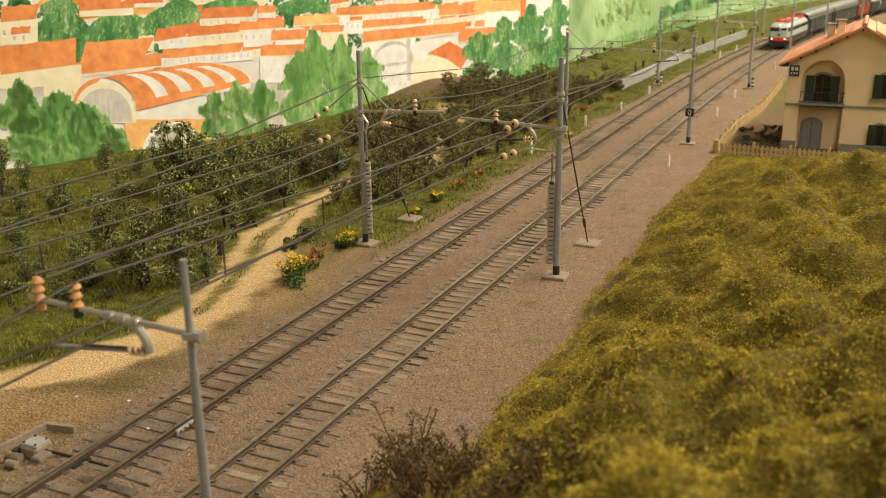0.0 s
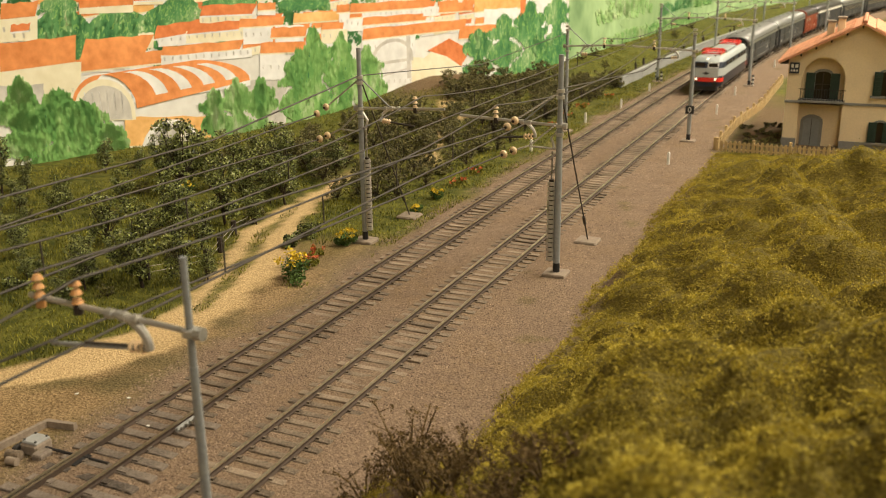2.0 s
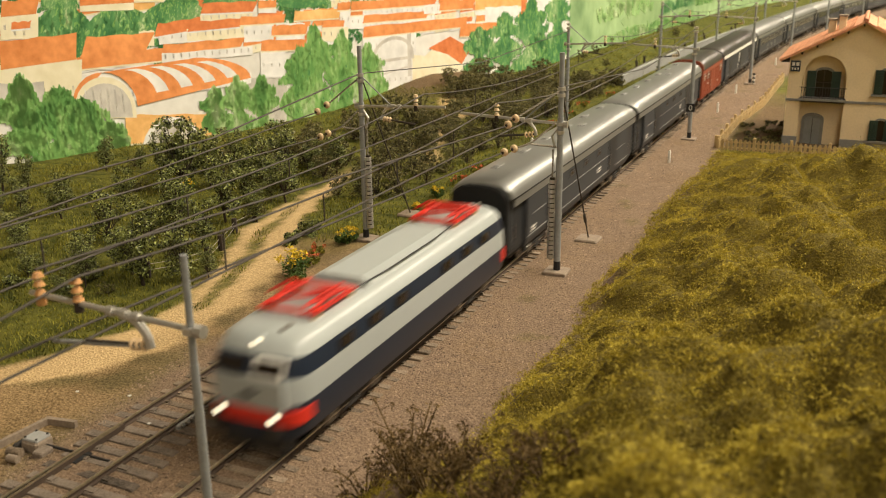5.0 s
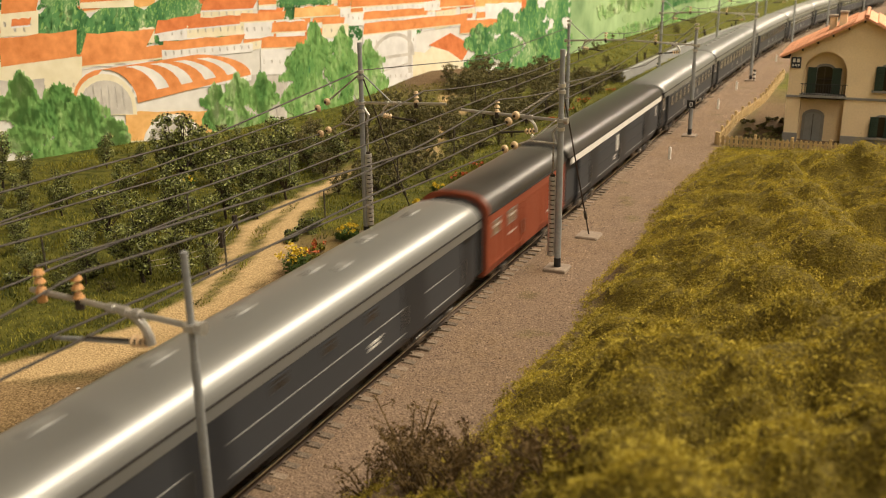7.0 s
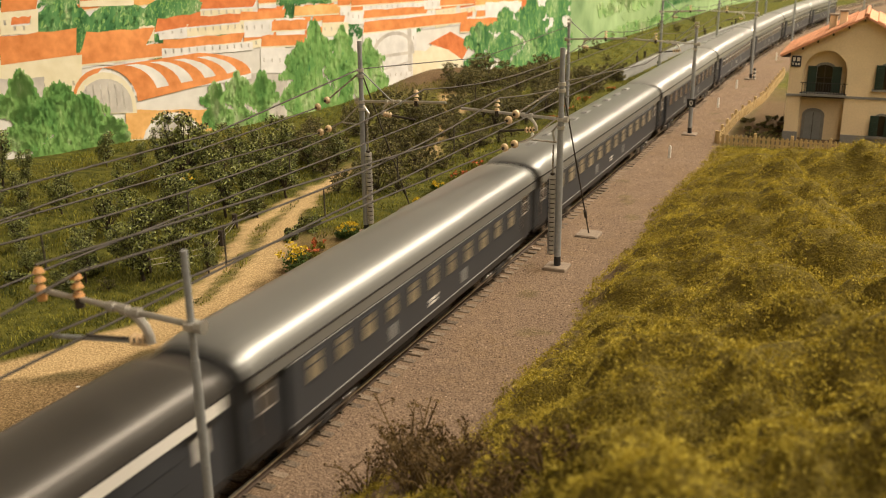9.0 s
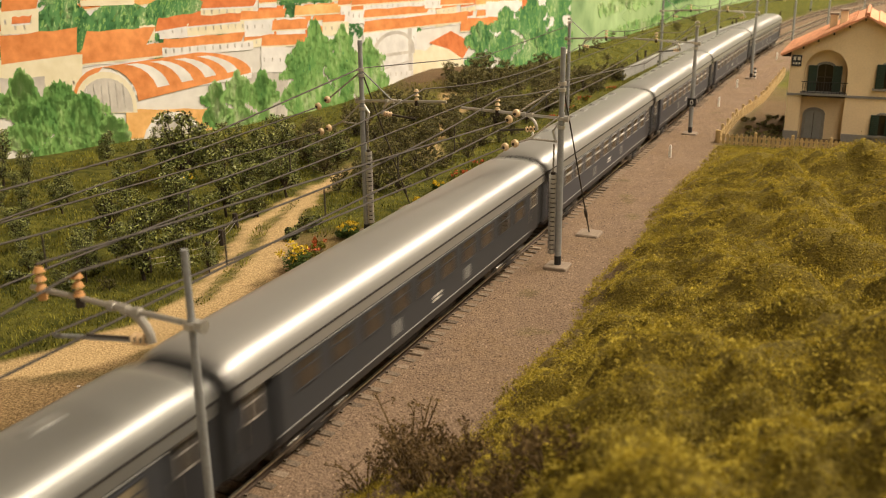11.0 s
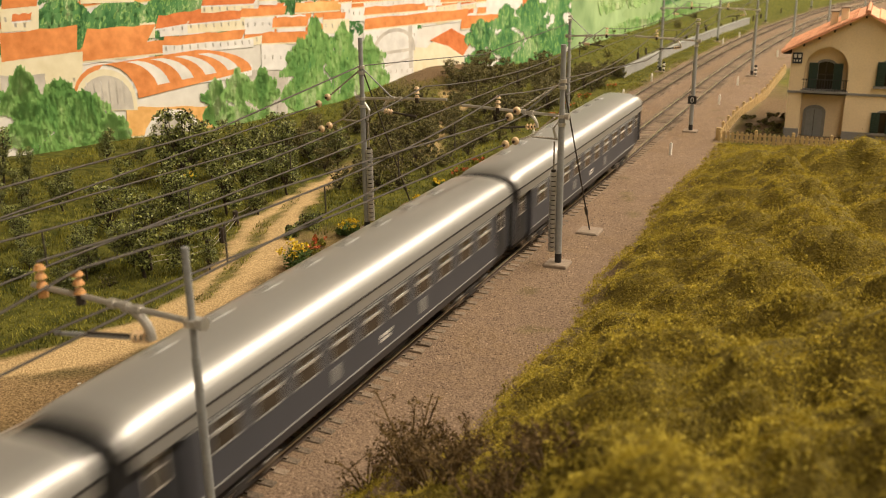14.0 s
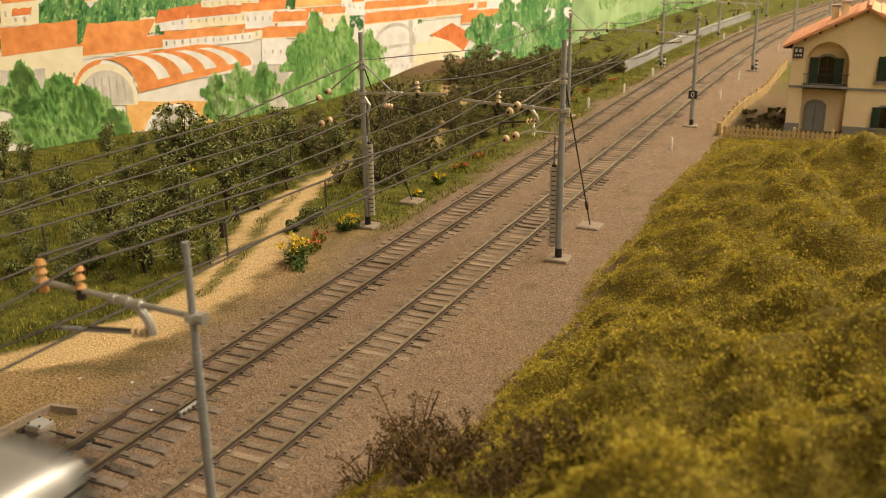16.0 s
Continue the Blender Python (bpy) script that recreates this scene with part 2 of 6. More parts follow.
def height(x, y):
    """The lie of the land round the line."""
    d = across(x, y)
    z = np.full_like(d, -0.0032) + 0.0007 * smooth(0.024, 0.018, np.minimum(np.abs(d), np.abs(d + SPACING)))
    z = z + 0.0004 * wobble(x, y, 160)
    left = smooth(-0.12, -0.30, d) * (1 - 0.75 * smooth(0.42, 0.68, y))
    z = z + left * (0.010 + 0.006 * wobble(x, y, 9) + 0.003 * wobble(x, y, 40, 2))
    z = z + 0.022 * np.exp(-((x + 0.26) / 0.05) ** 2 - ((y - 0.93) / 0.12) ** 2)
    far = smooth(1.0, 1.25, y)
    z = z + far * smooth(-0.105, -0.19, d) * 0.014
    # the grassy bank beside the line
    edge = 0.056 + 0.004 * wobble(x, y, 45, 1) - 0.026 * smooth(0.27, 0.17, y)
    bank = smooth(0.0, 0.075, d - edge) * smooth(0.735, 0.60, y)
    z = z + bank * (0.020 + 0.040 * smooth(0.07, 0.15, x) * smooth(0.40, 0.13, y) + 0.0065 * wobble(x, y, 62, 3) + 0.0070 * smooth(0.66, 0.5, y) * wobble(0.5 * x, y, 105, 9) + 0.0060 * wobble(x, y, 112, 5) + 0.0030 * wobble(x, y, 270, 2) + 0.0012 * wobble(x, y, 510, 7))
    z = z + smooth(0.0, 0.016, d - edge) * smooth(0.745, 0.71, y) * (0.004 + hummocks(x, y) * (1 - 0.85 * smooth(0.55, 0.70, y)))
    return z


def path_at(x, y):
    """The cart track on the field: how far inside it a point lies (1 within), and how far across it from its left edge."""
    lo = np.interp(y, (0.10, 0.232, 0.257, 0.286, 0.317, 0.374, 0.42, 0.447, 0.49, 0.53, 0.62), (-0.172, -0.135, -0.124, -0.111, -0.113, -0.133, -0.154, -0.157, -0.166, -0.168, -0.190))
    hi = np.interp(y, (0.10, 0.222, 0.241, 0.273, 0.302, 0.337, 0.386, 0.431, 0.465, 0.518, 0.62), (-0.150, -0.119, -0.101, -0.085, -0.085, -0.091, -0.105, -0.127, -0.140, -0.154, -0.178))
    q = np.minimum(x - lo, hi - x) + 0.0026 * wobble(x, y, 130, 4) + 0.0016 * wobble(x, y, 330, 1)
    return smooth(-0.0022, 0.0022, q) * smooth(0.60, 0.54, y), (x - lo) / (hi - lo)


def zat(x, y):
    return float(height(np.array([x]), np.array([y]))[0])


# ---- ground: one sheet ----
def ground_sheet():
    def axis(stops):
        return np.concatenate([np.arange(a, b, d) for a, b, d in stops])
    xs = axis(((-0.75, -0.44, 0.03), (-0.44, 0.26, 0.0036), (0.26, 0.6, 0.02), (0.6, 3.2, 0.1)))
    ys = axis(((-3.2, -0.2, 0.1), (-0.2, 0.12, 0.02), (0.12, 1.3, 0.0042), (1.3, 2.4, 0.02), (2.4, 5.6, 0.08)))
    X, Y = np.meshgrid(xs, ys)
    Z = height(X, Y)
    nx, ny = len(xs), len(ys)
    i = np.arange(nx * ny).reshape(ny, nx)
    f = np.stack([i[:-1, :-1], i[:-1, 1:], i[1:, 1:], i[1:, :-1]], -1).reshape(-1, 4)
    me = soup("ground", np.stack([X, Y, Z], -1).reshape(-1, 3), f, ground_material())
    me.shade_smooth()
    d = across(X, Y)
    w1, w2 = wobble(X, Y, 60, 1), wobble(X, Y, 170, 4)
    rim = 0.020 * smooth(0.40, 0.48, Y)
    gravel = smooth(-0.098 + rim, -0.080 + rim, d + 0.006 * w1 + 0.004 * w2) * smooth(0.072, 0.055, d + 0.004 * w1)
    path, over = path_at(X, Y)
    strip = smooth(0.16, 0.05, np.abs(over - 0.36) + 0.05 * w2) * smooth(0.300, 0.325, Y) * smooth(0.50, 0.44, Y)
    path = path * (1 - 0.85 * strip)
    trail = smooth(0.011, 0.006, np.abs(X + 0.150 + 0.32 * (Y - 0.66) + 0.006 * wobble(X, Y, 60, 5))) * smooth(0.60, 0.66, Y) * smooth(0.90, 0.84, Y)
    path = np.maximum(path, 0.8 * trail)
    bare = np.exp(-((X + 0.262) / 0.030) ** 2 - ((Y - 0.92) / 0.08) ** 2)
    yard = smooth(0.06, 0.07, d) * smooth(0.752, 0.757, Y)
    soil = np.clip(bare * 1.6 + yard * smooth(1.15, 0.95, Y + 0.05 * w1), 0, 1)
    soil = np.clip(soil + 0.55 * smooth(0.9, 1.4, wobble(X, Y, 120, 11) + 0.5 * wobble(X, Y, 300, 2)) * smooth(0.012, 0.020, d) * smooth(0.060, 0.050, d), 0, 1)
    gravel = gravel * (1 - 0.5 * smooth(0.1, 0.4, soil) * smooth(0.010, 0.020, d))
    verge = smooth(0.5, 0.85, over + 0.1 * w2) * smooth(-0.060, -0.080, d + 0.004 * w2 + 0.005 * w1) * smooth(0.45, 0.38, Y + 0.02 * w1)
    scuff = smooth(-0.2, 0.9, wobble(X, Y, 95, 6) + 0.5 * wobble(X, Y, 260, 3))
    gravel = gravel * (1 - 0.85 * verge)
    for name, q in (("scuff", scuff), ("verge", verge), ("gravel", gravel), ("path", path), ("soil", soil), ("bank", smooth(0.05, 0.062, d) * smooth(0.75, 0.735, Y))):
        a = me.attributes.new(name, "FLOAT", "POINT")
        a.data.foreach_set("value", q.astype(np.float32).ravel())
    ob = new("ground", me)
    return tagged(ob, "modelled ground of gravel, sandy path and grass", "ground", kind="structure")


def ground_material():
    m = bpy.data.materials.new("modelled ground")
    m.use_nodes = True
    n, l = m.node_tree.nodes, m.node_tree.links
    b = n["Principled BSDF"]
    b.inputs["Roughness"].default_value = 0.95
    b.inputs["Specular IOR Level"].default_value = 0.2
    co = n.new("ShaderNodeTexCoord")

    def noise_tex(scale, detail=4):
        q = n.new("ShaderNodeTexNoise")
        q.inputs["Scale"].default_value, q.inputs["Detail"].default_value = scale, detail
        l.new(co.outputs["Object"], q.inputs["Vector"])
        return q.outputs["Fac"]

    def blend(fac, a, c):
        q = n.new("ShaderNodeMix")
        q.data_type = "RGBA"
        for s, v in (("A", a), ("B", c)):
            if isinstance(v, tuple):
                q.inputs[s].default_value = (*v, 1)
            else:
                l.new(v, q.inputs[s])
        l.new(fac, q.inputs["Factor"])
        return q.outputs["Result"]

    def sharp(v, lo, hi):
        q = n.new("ShaderNodeMapRange")
        q.inputs["From Min"].default_value, q.inputs["From Max"].default_value = lo, hi
        l.new(v, q.inputs["Value"])
        return q.outputs["Result"]

    big, mid, fine = noise_tex(18), noise_tex(150), noise_tex(1150, 4)
    grain = sharp(fine, 0.36, 0.64)
    grass = blend(sharp(mid, 0.35, 0.65), (0.050, 0.058, 0.009), (0.140, 0.135, 0.022))
    col = grass
    for name, lo, hi, wide in (("verge", (0.150, 0.096, 0.042), (0.390, 0.270, 0.135), 2), ("bank", (0.070, 0.053, 0.008), (0.165, 0.125, 0.018), 0), ("soil", (0.09, 0.058, 0.030), (0.19, 0.13, 0.07), 0),
                               ("gravel", (0.150, 0.103, 0.069), (0.285, 0.203, 0.140), 1), ("path", (0.410, 0.280, 0.130), (0.66, 0.480, 0.255), 0)):
        a = n.new("ShaderNodeAttribute")
        a.attribute_name = name
        base = blend(grain, lo, hi)
        if wide == 1:
            base = blend(sharp(big, 0.40, 0.66), base, blend(grain, (0.140, 0.091, 0.053), (0.265, 0.183, 0.112)))
            base = blend(sharp(mid, 0.30, 0.62), blend(grain, (0.130, 0.089, 0.060), (0.240, 0.168, 0.116)), base)
        if wide == 2:
            old = n.new("ShaderNodeAttribute")
            old.attribute_name = "scuff"
            base = blend(old.outputs["Fac"], base, blend(grain, (0.080, 0.062, 0.022), (0.180, 0.140, 0.060)))
        col = blend(a.outputs["Fac"], col, base)
    l.new(col, b.inputs["Base Color"])
    bp = n.new("ShaderNodeBump")
    bp.inputs["Distance"].default_value = 0.0009
    l.new(fine, bp.inputs["Height"])
    l.new(bp.outputs["Normal"], b.inputs["Normal"])
    return m


ground_sheet()

# ---- room ----
def wall_box(name, *b, material, label, category="wall"):
    return solid(name, MB().box(*b), material, Matrix(), label, category, kind="structure")


M_ROOM = mat("cream room plaster", (0.62, 0.54, 0.42), 0.9, 0, 0.05, 3)
M_FLOOR = mat("grey room floor", (0.22, 0.20, 0.18), 0.6, 0, 0.15, 4)
wall_box("floor", -1.6, 4.2, -3.6, 6.6, -1.05, -1.0, material=M_FLOOR, label="plain grey floor of the exhibition room", category="floor")
wall_box("ceiling", -1.6, 4.2, -3.6, 6.6, CEIL, CEIL + 0.05, material=M_ROOM, label="plain cream ceiling of the room", category="ceiling")
wall_box("wall_west", -1.65, -1.6, -3.6, 6.6, -1.0, CEIL, material=M_ROOM, label="plain cream wall of the room")
wall_box("wall_east", 4.2, 4.25, -3.6, 6.6, -1.0, CEIL, material=M_ROOM, label="plain cream wall of the room")
wall_box("wall_south", -1.6, 4.2, -3.65, -3.6, -1.0, CEIL, material=M_ROOM, label="plain cream wall of the room")
wall_box("wall_north", -1.6, 4.2, 6.6, 6.65, -1.0, CEIL, material=M_ROOM, label="plain cream wall of the room")
wall_box("baseboard", -0.75, 3.1, -3.2, 5.52, -0.12, -0.02, material=M_FENCE, label="timber baseboard carrying the layout", category="baseboard")
for tx, ty, tl in TUBES:
    f = thing("ceiling_light", pose(tx, ty, CEIL), "long white tube lamp fitting under the ceiling", "lamp", "ceiling tube lamps")
    part("housing", MB().box(-0.09, 0.09, -tl / 2, tl / 2, -0.05, 0.0, 0.01), M_WHITE, f)

# ---- track ----
SLEEPER = 0.00685
ZS = -0.0021

M_TIMBER = mat("dark oily timber", (0.075, 0.058, 0.045), 0.85, 0, 0.4, 260, 0.0003, 5, (0.15, 0.12, 0.095), per_object=0.7)


def rail_profile_mesh(off, s0, s1, head):
    """A rail along the line: its rusty web and foot, or its bright head."""
    ss = np.concatenate([np.arange(s0, s1, 0.05), [s1]])
    prof = [(-0.00055, -0.0004), (0.00055, -0.0004), (0.0005, 0.0), (-0.0005, 0.0)] if head else [(-0.0009, ZS), (0.0009, ZS), (0.0008, ZS + 0.0003), (0.00032, ZS + 0.0006), (0.00035, -0.0006), (0.00055, -0.0004), (-0.00055, -0.0004), (-0.00035, -0.0006), (-0.00032, ZS + 0.0006), (-0.0008, ZS + 0.0003)]
    mb = MB()
    k = len(prof)
    for s in ss:
        for a, z in prof:
            mb.v.append(tuple(line(s, off + a, z)[0]))
    for j in range(len(ss) - 1):
        mb.f += [(j * k + i, j * k + (i + 1) % k, (j + 1) * k + (i + 1) % k, (j + 1) * k + i) for i in range(k)]
    return mb


def track(off, label, head=None):
    t = thing("railway_track", Matrix(), label, "railway track", "parallel tracks")
    for side in (-1, 1):
        r = part("rail", rail_profile_mesh(off + side * GAUGE / 2, -3.3, 5.9, False), M_RUST, t, "rusty rail with a bright worn head")
        part("rail_head", rail_profile_mesh(off + side * GAUGE / 2, -3.3, 5.9, True), head or M_RAIL, r, "bright worn rail head")
    mesh = MB().box(-0.0148, 0.0148, -0.0016, 0.0016, ZS - 0.0016, ZS, 0.0003)
    for sx in (-1, 1):
        for o in (-0.0016, 0.0016):
            mesh.box(sx * GAUGE / 2 + o - 0.0006, sx * GAUGE / 2 + o + 0.0006, -0.0007, 0.0007, ZS, ZS + 0.0006)
    sl = mesh.mesh("sleeper", M_SLEEPER)
    far = MB()
    timber = MB().box(-0.0160, 0.0205, -0.0019, 0.0019, ZS - 0.0016, ZS + 0.0001, 0.0003)
    for sx in (-1, 1):
        timber.box(sx * GAUGE / 2 - 0.0024, sx * GAUGE / 2 + 0.0024, -0.0012, 0.0012, ZS, ZS + 0.0005)
    tim = timber.mesh("turnout_timber", M_TIMBER)
    k = 0
    s = 0.11
    while s < 5.8:
        p, h = line(s, off)
        if s < 1.6:
            old = off < 0 and s < 0.232
            ob = new("turnout_timber" if old else "sleeper", tim if old else sl)
            ob.parent = t
            ob.matrix_local = Matrix.Translation(p) @ pose(float(rng.uniform(-0.004, 0.003)) if old else 0, 0, float(rng.uniform(-0.00015, 0.0001)), 0, 0, -math.degrees(h) + float(rng.uniform(-0.8, 0.8)))
            k += 1
        else:
            c, q = math.cos(h), math.sin(h)
            pts = [(x * c + y * q + p.x, -x * q + y * c + p.y) for x, y in ((-0.0148, -0.0016), (0.0148, -0.0016), (0.0148, 0.0016), (-0.0148, 0.0016))]
            far.prism(pts, "z", ZS - 0.0016, ZS)
        s += SLEEPER
    tagged(part("far_sleeper_run", far, M_SLEEPER, t), kind="stuff")
    return t


track(0.0, "single model railway track with worn bright rails in gravel")
track(-SPACING, "model railway track with rusty rails and grey sleepers in gravel", M_RAIL_B)


def ballast():
    """Loose stones, scattered thickly beside and between the rails."""
    n = 92000
    y = 0.14 + 1.1 * rng.random(n) ** 1.7
    d = rng.uniform(-0.076, 0.062, n)
    gap = np.minimum(np.abs(d), np.abs(d + SPACING))
    keep = (gap > 0.0152) | (rng.random(n) < 0.35)
    y, d = y[keep], d[keep]
    x = np.interp(y, _y, _x) + d
    low = np.minimum(np.abs(d), np.abs(d + SPACING)) < 0.0152
    z = height(x, y) - np.where(low, 0.0002, 0.0)
    r = np.where(low, 0.00032, 0.00018 + 0.00042 * rng.random(len(x)) ** 3)
    base = np.array([(1, 0, 0), (-0.5, 0.87, 0), (-0.5, -0.87, 0), (0.1, 0.05, 0.9), (0.55, 0.6, 0.5)])
    ang = rng.uniform(0, 6.28, len(x))
    c, s = np.cos(ang)[:, None], np.sin(ang)[:, None]
    jit = base[None] * rng.uniform(0.7, 1.3, (len(x), 5, 3))
    vx, vy = jit[..., 0] * c - jit[..., 1] * s, jit[..., 0] * s + jit[..., 1] * c
    v = np.stack([x[:, None] + vx * r[:, None], y[:, None] + vy * r[:, None], z[:, None] + jit[..., 2] * r[:, None] * 0.8], -1)
    f = np.array([(0, 4, 3), (0, 1, 4), (1, 3, 4), (1, 2, 3), (2, 0, 3)])
    faces = (np.arange(len(x))[:, None, None] * 5 + f[None]).reshape(-1, 3)
    ob = new("ballast", soup("ballast", v.reshape(-1, 3), faces, M_STONE))
    tagged(ob, "loose brown and pinkish ballast stones round the tracks", "ballast", kind="stuff")


ballast()

# ---- overhead line ----
ARM_Z, CONTACT_Z, CARRY_Z = 0.0708, 0.0632, 0.0790


def insulator(mb, a, b, r=0.0015, n=3):
    """A stack of porcelain sheds from a to b."""
    a, b = Vector(a), Vector(b)
    for i in range(n):
        p, q = a.lerp(b, i / n), a.lerp(b, (i + 0.55) / n)
        mb.tube(p, q, r, r * 0.55, 10)
    return mb


def mast(x, y, top, arm, weights=False, side=-1, sign=False, group="line masts", stay=True, girth=1.0):
    """A round tapered mast on a plinth. arm: reach across the line; side: -1 when the arm goes left."""
    t = thing("catenary_mast", pose(x, y, -0.0032), "grey steel overhead-line mast with bracket arm on concrete plinth" if not weights else "grey steel mast with hanging tension weights on concrete plinth", "railway mast", group)
    part("plinth", MB().box(-0.0058, 0.0058, -0.0055, 0.0055, -0.001, 0.0016, 0.0005), M_CONC, t, "concrete plinth")
    part("foot", MB().tube((0, 0, 0.0016), (0, 0, 0.0062), 0.0017, None, 10), M_BLACK, t, "black painted mast foot")
    zt = top + 0.0032
    pole = MB().tube((0, 0, 0.0062), (0, 0, 0.058), 0.00165 * girth, None, 12).tube((0, 0, 0.058), (0, 0, zt * 0.72), 0.0015 * girth, None, 12).tube((0, 0, zt * 0.72), (0, 0, zt), 0.00125 * girth, None, 12)
    part("pole", pole, M_MAST, t, "", True)
    z = ARM_Z + 0.0032
    for q in (z, z + 0.0165, z + 0.0135, z - 0.004) if stay else (z,):
        part("collar", MB().tube((0, 0, q - 0.0008), (0, 0, q + 0.0008), 0.0019, None, 10), M_SILVER, t, "", True)
    a = MB().tube((side * -0.003, 0, z), (side * arm, 0, z + 0.0022), 0.00072, None, 8)
    clamps = MB()
    for q in (0.0185, 0.0225, 0.0150):
        clamps.tube((side * q - 0.0008, 0, z + 0.0022 * q / arm), (side * q + 0.0008, 0, z + 0.0022 * q / arm), 0.0013, None, 8)
    bolt = MB().tube((side * -0.0035, 0, z), (side * -0.0015, 0, z), 0.0016, None, 8)
    bracket = part("bracket_arm", a, M_SILVER, t, "silver bracket arm", True)
    part("bolt", bolt, M_SILVER, bracket)
    part("clamp", clamps, M_SILVER, bracket, "", True)
    part("insulator_pin", MB().tube((side * 0.0322, 0, z - 0.0006), (side * 0.0322, 0, z + 0.0030), 0.0011, None, 8), M_POST, bracket)
    cx = side * 0.0322
    part("insulator", insulator(MB(), (cx, 0, z + 0.0022), (cx, 0, z + 0.0088)), M_INSUL if stay else M_INSUL_B, bracket, "porcelain insulator")
    curve = [(side * (0.0205 - 0.0085 * math.sin(1.5708 * i / 6)), 0, z + 0.0012 - 0.0075 * (1 - math.cos(1.5708 * i / 6))) for i in range(7)]
    part("curved_bar", MB().pipe(curve, 0.0011 if not stay else 0.0008, 8), M_SILVER, bracket, "", True)
    part("steady_arm", MB().pipe([(side * 0.013, 0, z - 0.0058), (side * 0.029, 0, z - 0.0075), (side * 0.0315, 0, z - 0.0077)], 0.00055, 6), M_WIRE, bracket)
    ins2 = insulator(MB(), (side * 0.0135, 0, z - 0.0058), (side * 0.0185, 0, z - 0.0064), 0.0016, 3)
    part("insulator", ins2, M_INSUL, bracket, "cream porcelain insulator")
    if stay:
        part("stay", MB().tube((0, 0, z + 0.0165), (side * 0.018, 0, z + 0.0012), 0.0004, None, 6), M_MAST, t)
    if weights:
        wx = side * 0.0032
        disc = MB().tube((wx, -0.0006, 0), (wx, -0.0006, 0.0017), 0.0019, 0.0018, 12).mesh("tension_weight", M_SILVER)
        part("weight_rod", MB().tube((wx, -0.0006, 0.0070), (wx, -0.0006, 0.0480), 0.0012, None, 8), M_POST, t)
        for i in range(17):
            part("tension_weight", disc, None, t, "silver tension weight disc").location.z = 0.0075 + i * 0.00236
        ch = MB()
        for i in range(9):
            q = 0.0475 + i * 0.0016
            ch.tube((wx, -0.0006 + 0.0003 * (-1) ** i, q), (wx, -0.0006 - 0.0003 * (-1) ** i, q + 0.0015), 0.00045, None, 6)
        part("chain", ch, M_CHAIN, t, "small steel chain")
        part("pulley_lever", MB().pipe([(side * 0.0025, 0, 0.0625), (side * 0.004, 0, 0.068), (side * 0.001, 0, 0.072)], 0.0007, 8), M_SILVER, t)
    if sign:
        s = part("number_plate", MB().box(-0.0034, 0.0034, -0.0022, -0.0016, 0.0235, 0.0300), M_BLACK, t, "black plate with a white figure 0")
        c = bpy.data.curves.new("figure", "FONT")
        c.body, c.size, c.align_x, c.extrude = "0", 0.0062, "CENTER", 0.00005
        tmp = new("tmp", c)
        dg = bpy.context.evaluated_depsgraph_get()
        me = bpy.data.meshes.new_from_object(tmp.evaluated_get(dg))
        bpy.data.objects.remove(tmp)
        me.materials.clear()
        me.materials.append(M_WHITE)
        fig = part("figure", me, M_WHITE, s)
        fig.matrix_local = pose(0, -0.0023, 0.0246, 90, 0, 0)
    return t


def on_line(s, off):
    p, h = line(s, off)
    return p.x, p.y


MAST_S = (0.4218, 0.7832, 1.138, 1.50, 1.86, 2.25, 2.7)
near = mast(0.0315, 0.151, 0.0882, 0.047, stay=False, girth=0.66)
part("insulator", insulator(MB(), (-0.0440, 0, 0.0762), (-0.0440, 0, 0.0826)), M_INSUL_B, near, "brown porcelain insulator")
part("registration_arm", MB().pipe([(-0.0130, 0, 0.0680), (-0.0280, 0, 0.0662), (-0.0420, 0, 0.0645)], 0.0006, 7), M_MAST, near, "thin weathered registration arm")
part("insulator_pin", MB().tube((-0.0440, 0, 0.0735), (-0.0440, 0, 0.0766), 0.0012, None, 8), M_INSUL_B, near)
mast(0.0313, 0.4218, 0.1038, 0.051, weights=True)
mast(-0.0828, 0.4351, 0.1023, 0.049, weights=True, side=1)
mast(-0.0800, 0.1200, 0.0980, 0.052, side=1)
mast(0.0308, 0.7832, 0.0850, 0.050, sign=True)
mast(0.0364, 1.138, 0.0845, 0.050)
mast(-0.0690, 1.138, 0.0858, 0.050, side=1)
mast(-0.0770, 0.790, 0.0850, 0.050, side=1)
for s in MAST_S[3:]:
    for off, sd in ((0.031, -1), (-0.078, 1)):
        mast(*on_line(s, off), 0.090, 0.050, side=sd)

def span(track_off, s0, s1, group):
    """Carrying wire, contact wire and droppers of one span between two masts."""
    n = 10
    t = thing("overhead_wire", Matrix(), "dark carrying wire and contact wire joined by droppers", "overhead wire", group)
    sag = 0.011 * min(1.0, ((s1 - s0) / 0.36)) ** 2
    carry, contact = [], []
    for i in range(n + 1):
        u = i / n
        p = line(s0 + (s1 - s0) * u, track_off)[0]
        carry.append((p.x, p.y, CARRY_Z - sag * 4 * u * (1 - u)))
        contact.append((p.x, p.y, CONTACT_Z))
    part("carrying_wire", MB().pipe(carry, 0.00035, 6), M_WIRE, t)
    part("contact_wire", MB().pipe(contact, 0.00036, 6), M_WIRE, t)
    for i in (2, 4, 6, 8):
        part("dropper", MB().tube(contact[i], carry[i], 0.00028, None, 5), M_WIRE, t)


for off, first in ((0.0, (0.151, 0.4218)), (-SPACING, (0.120, 0.4351))):
    stops = (-0.2, *first, *MAST_S[1:])
    for a, b in zip(stops, stops[1:]):
        span(off, a, b, "overhead wires")


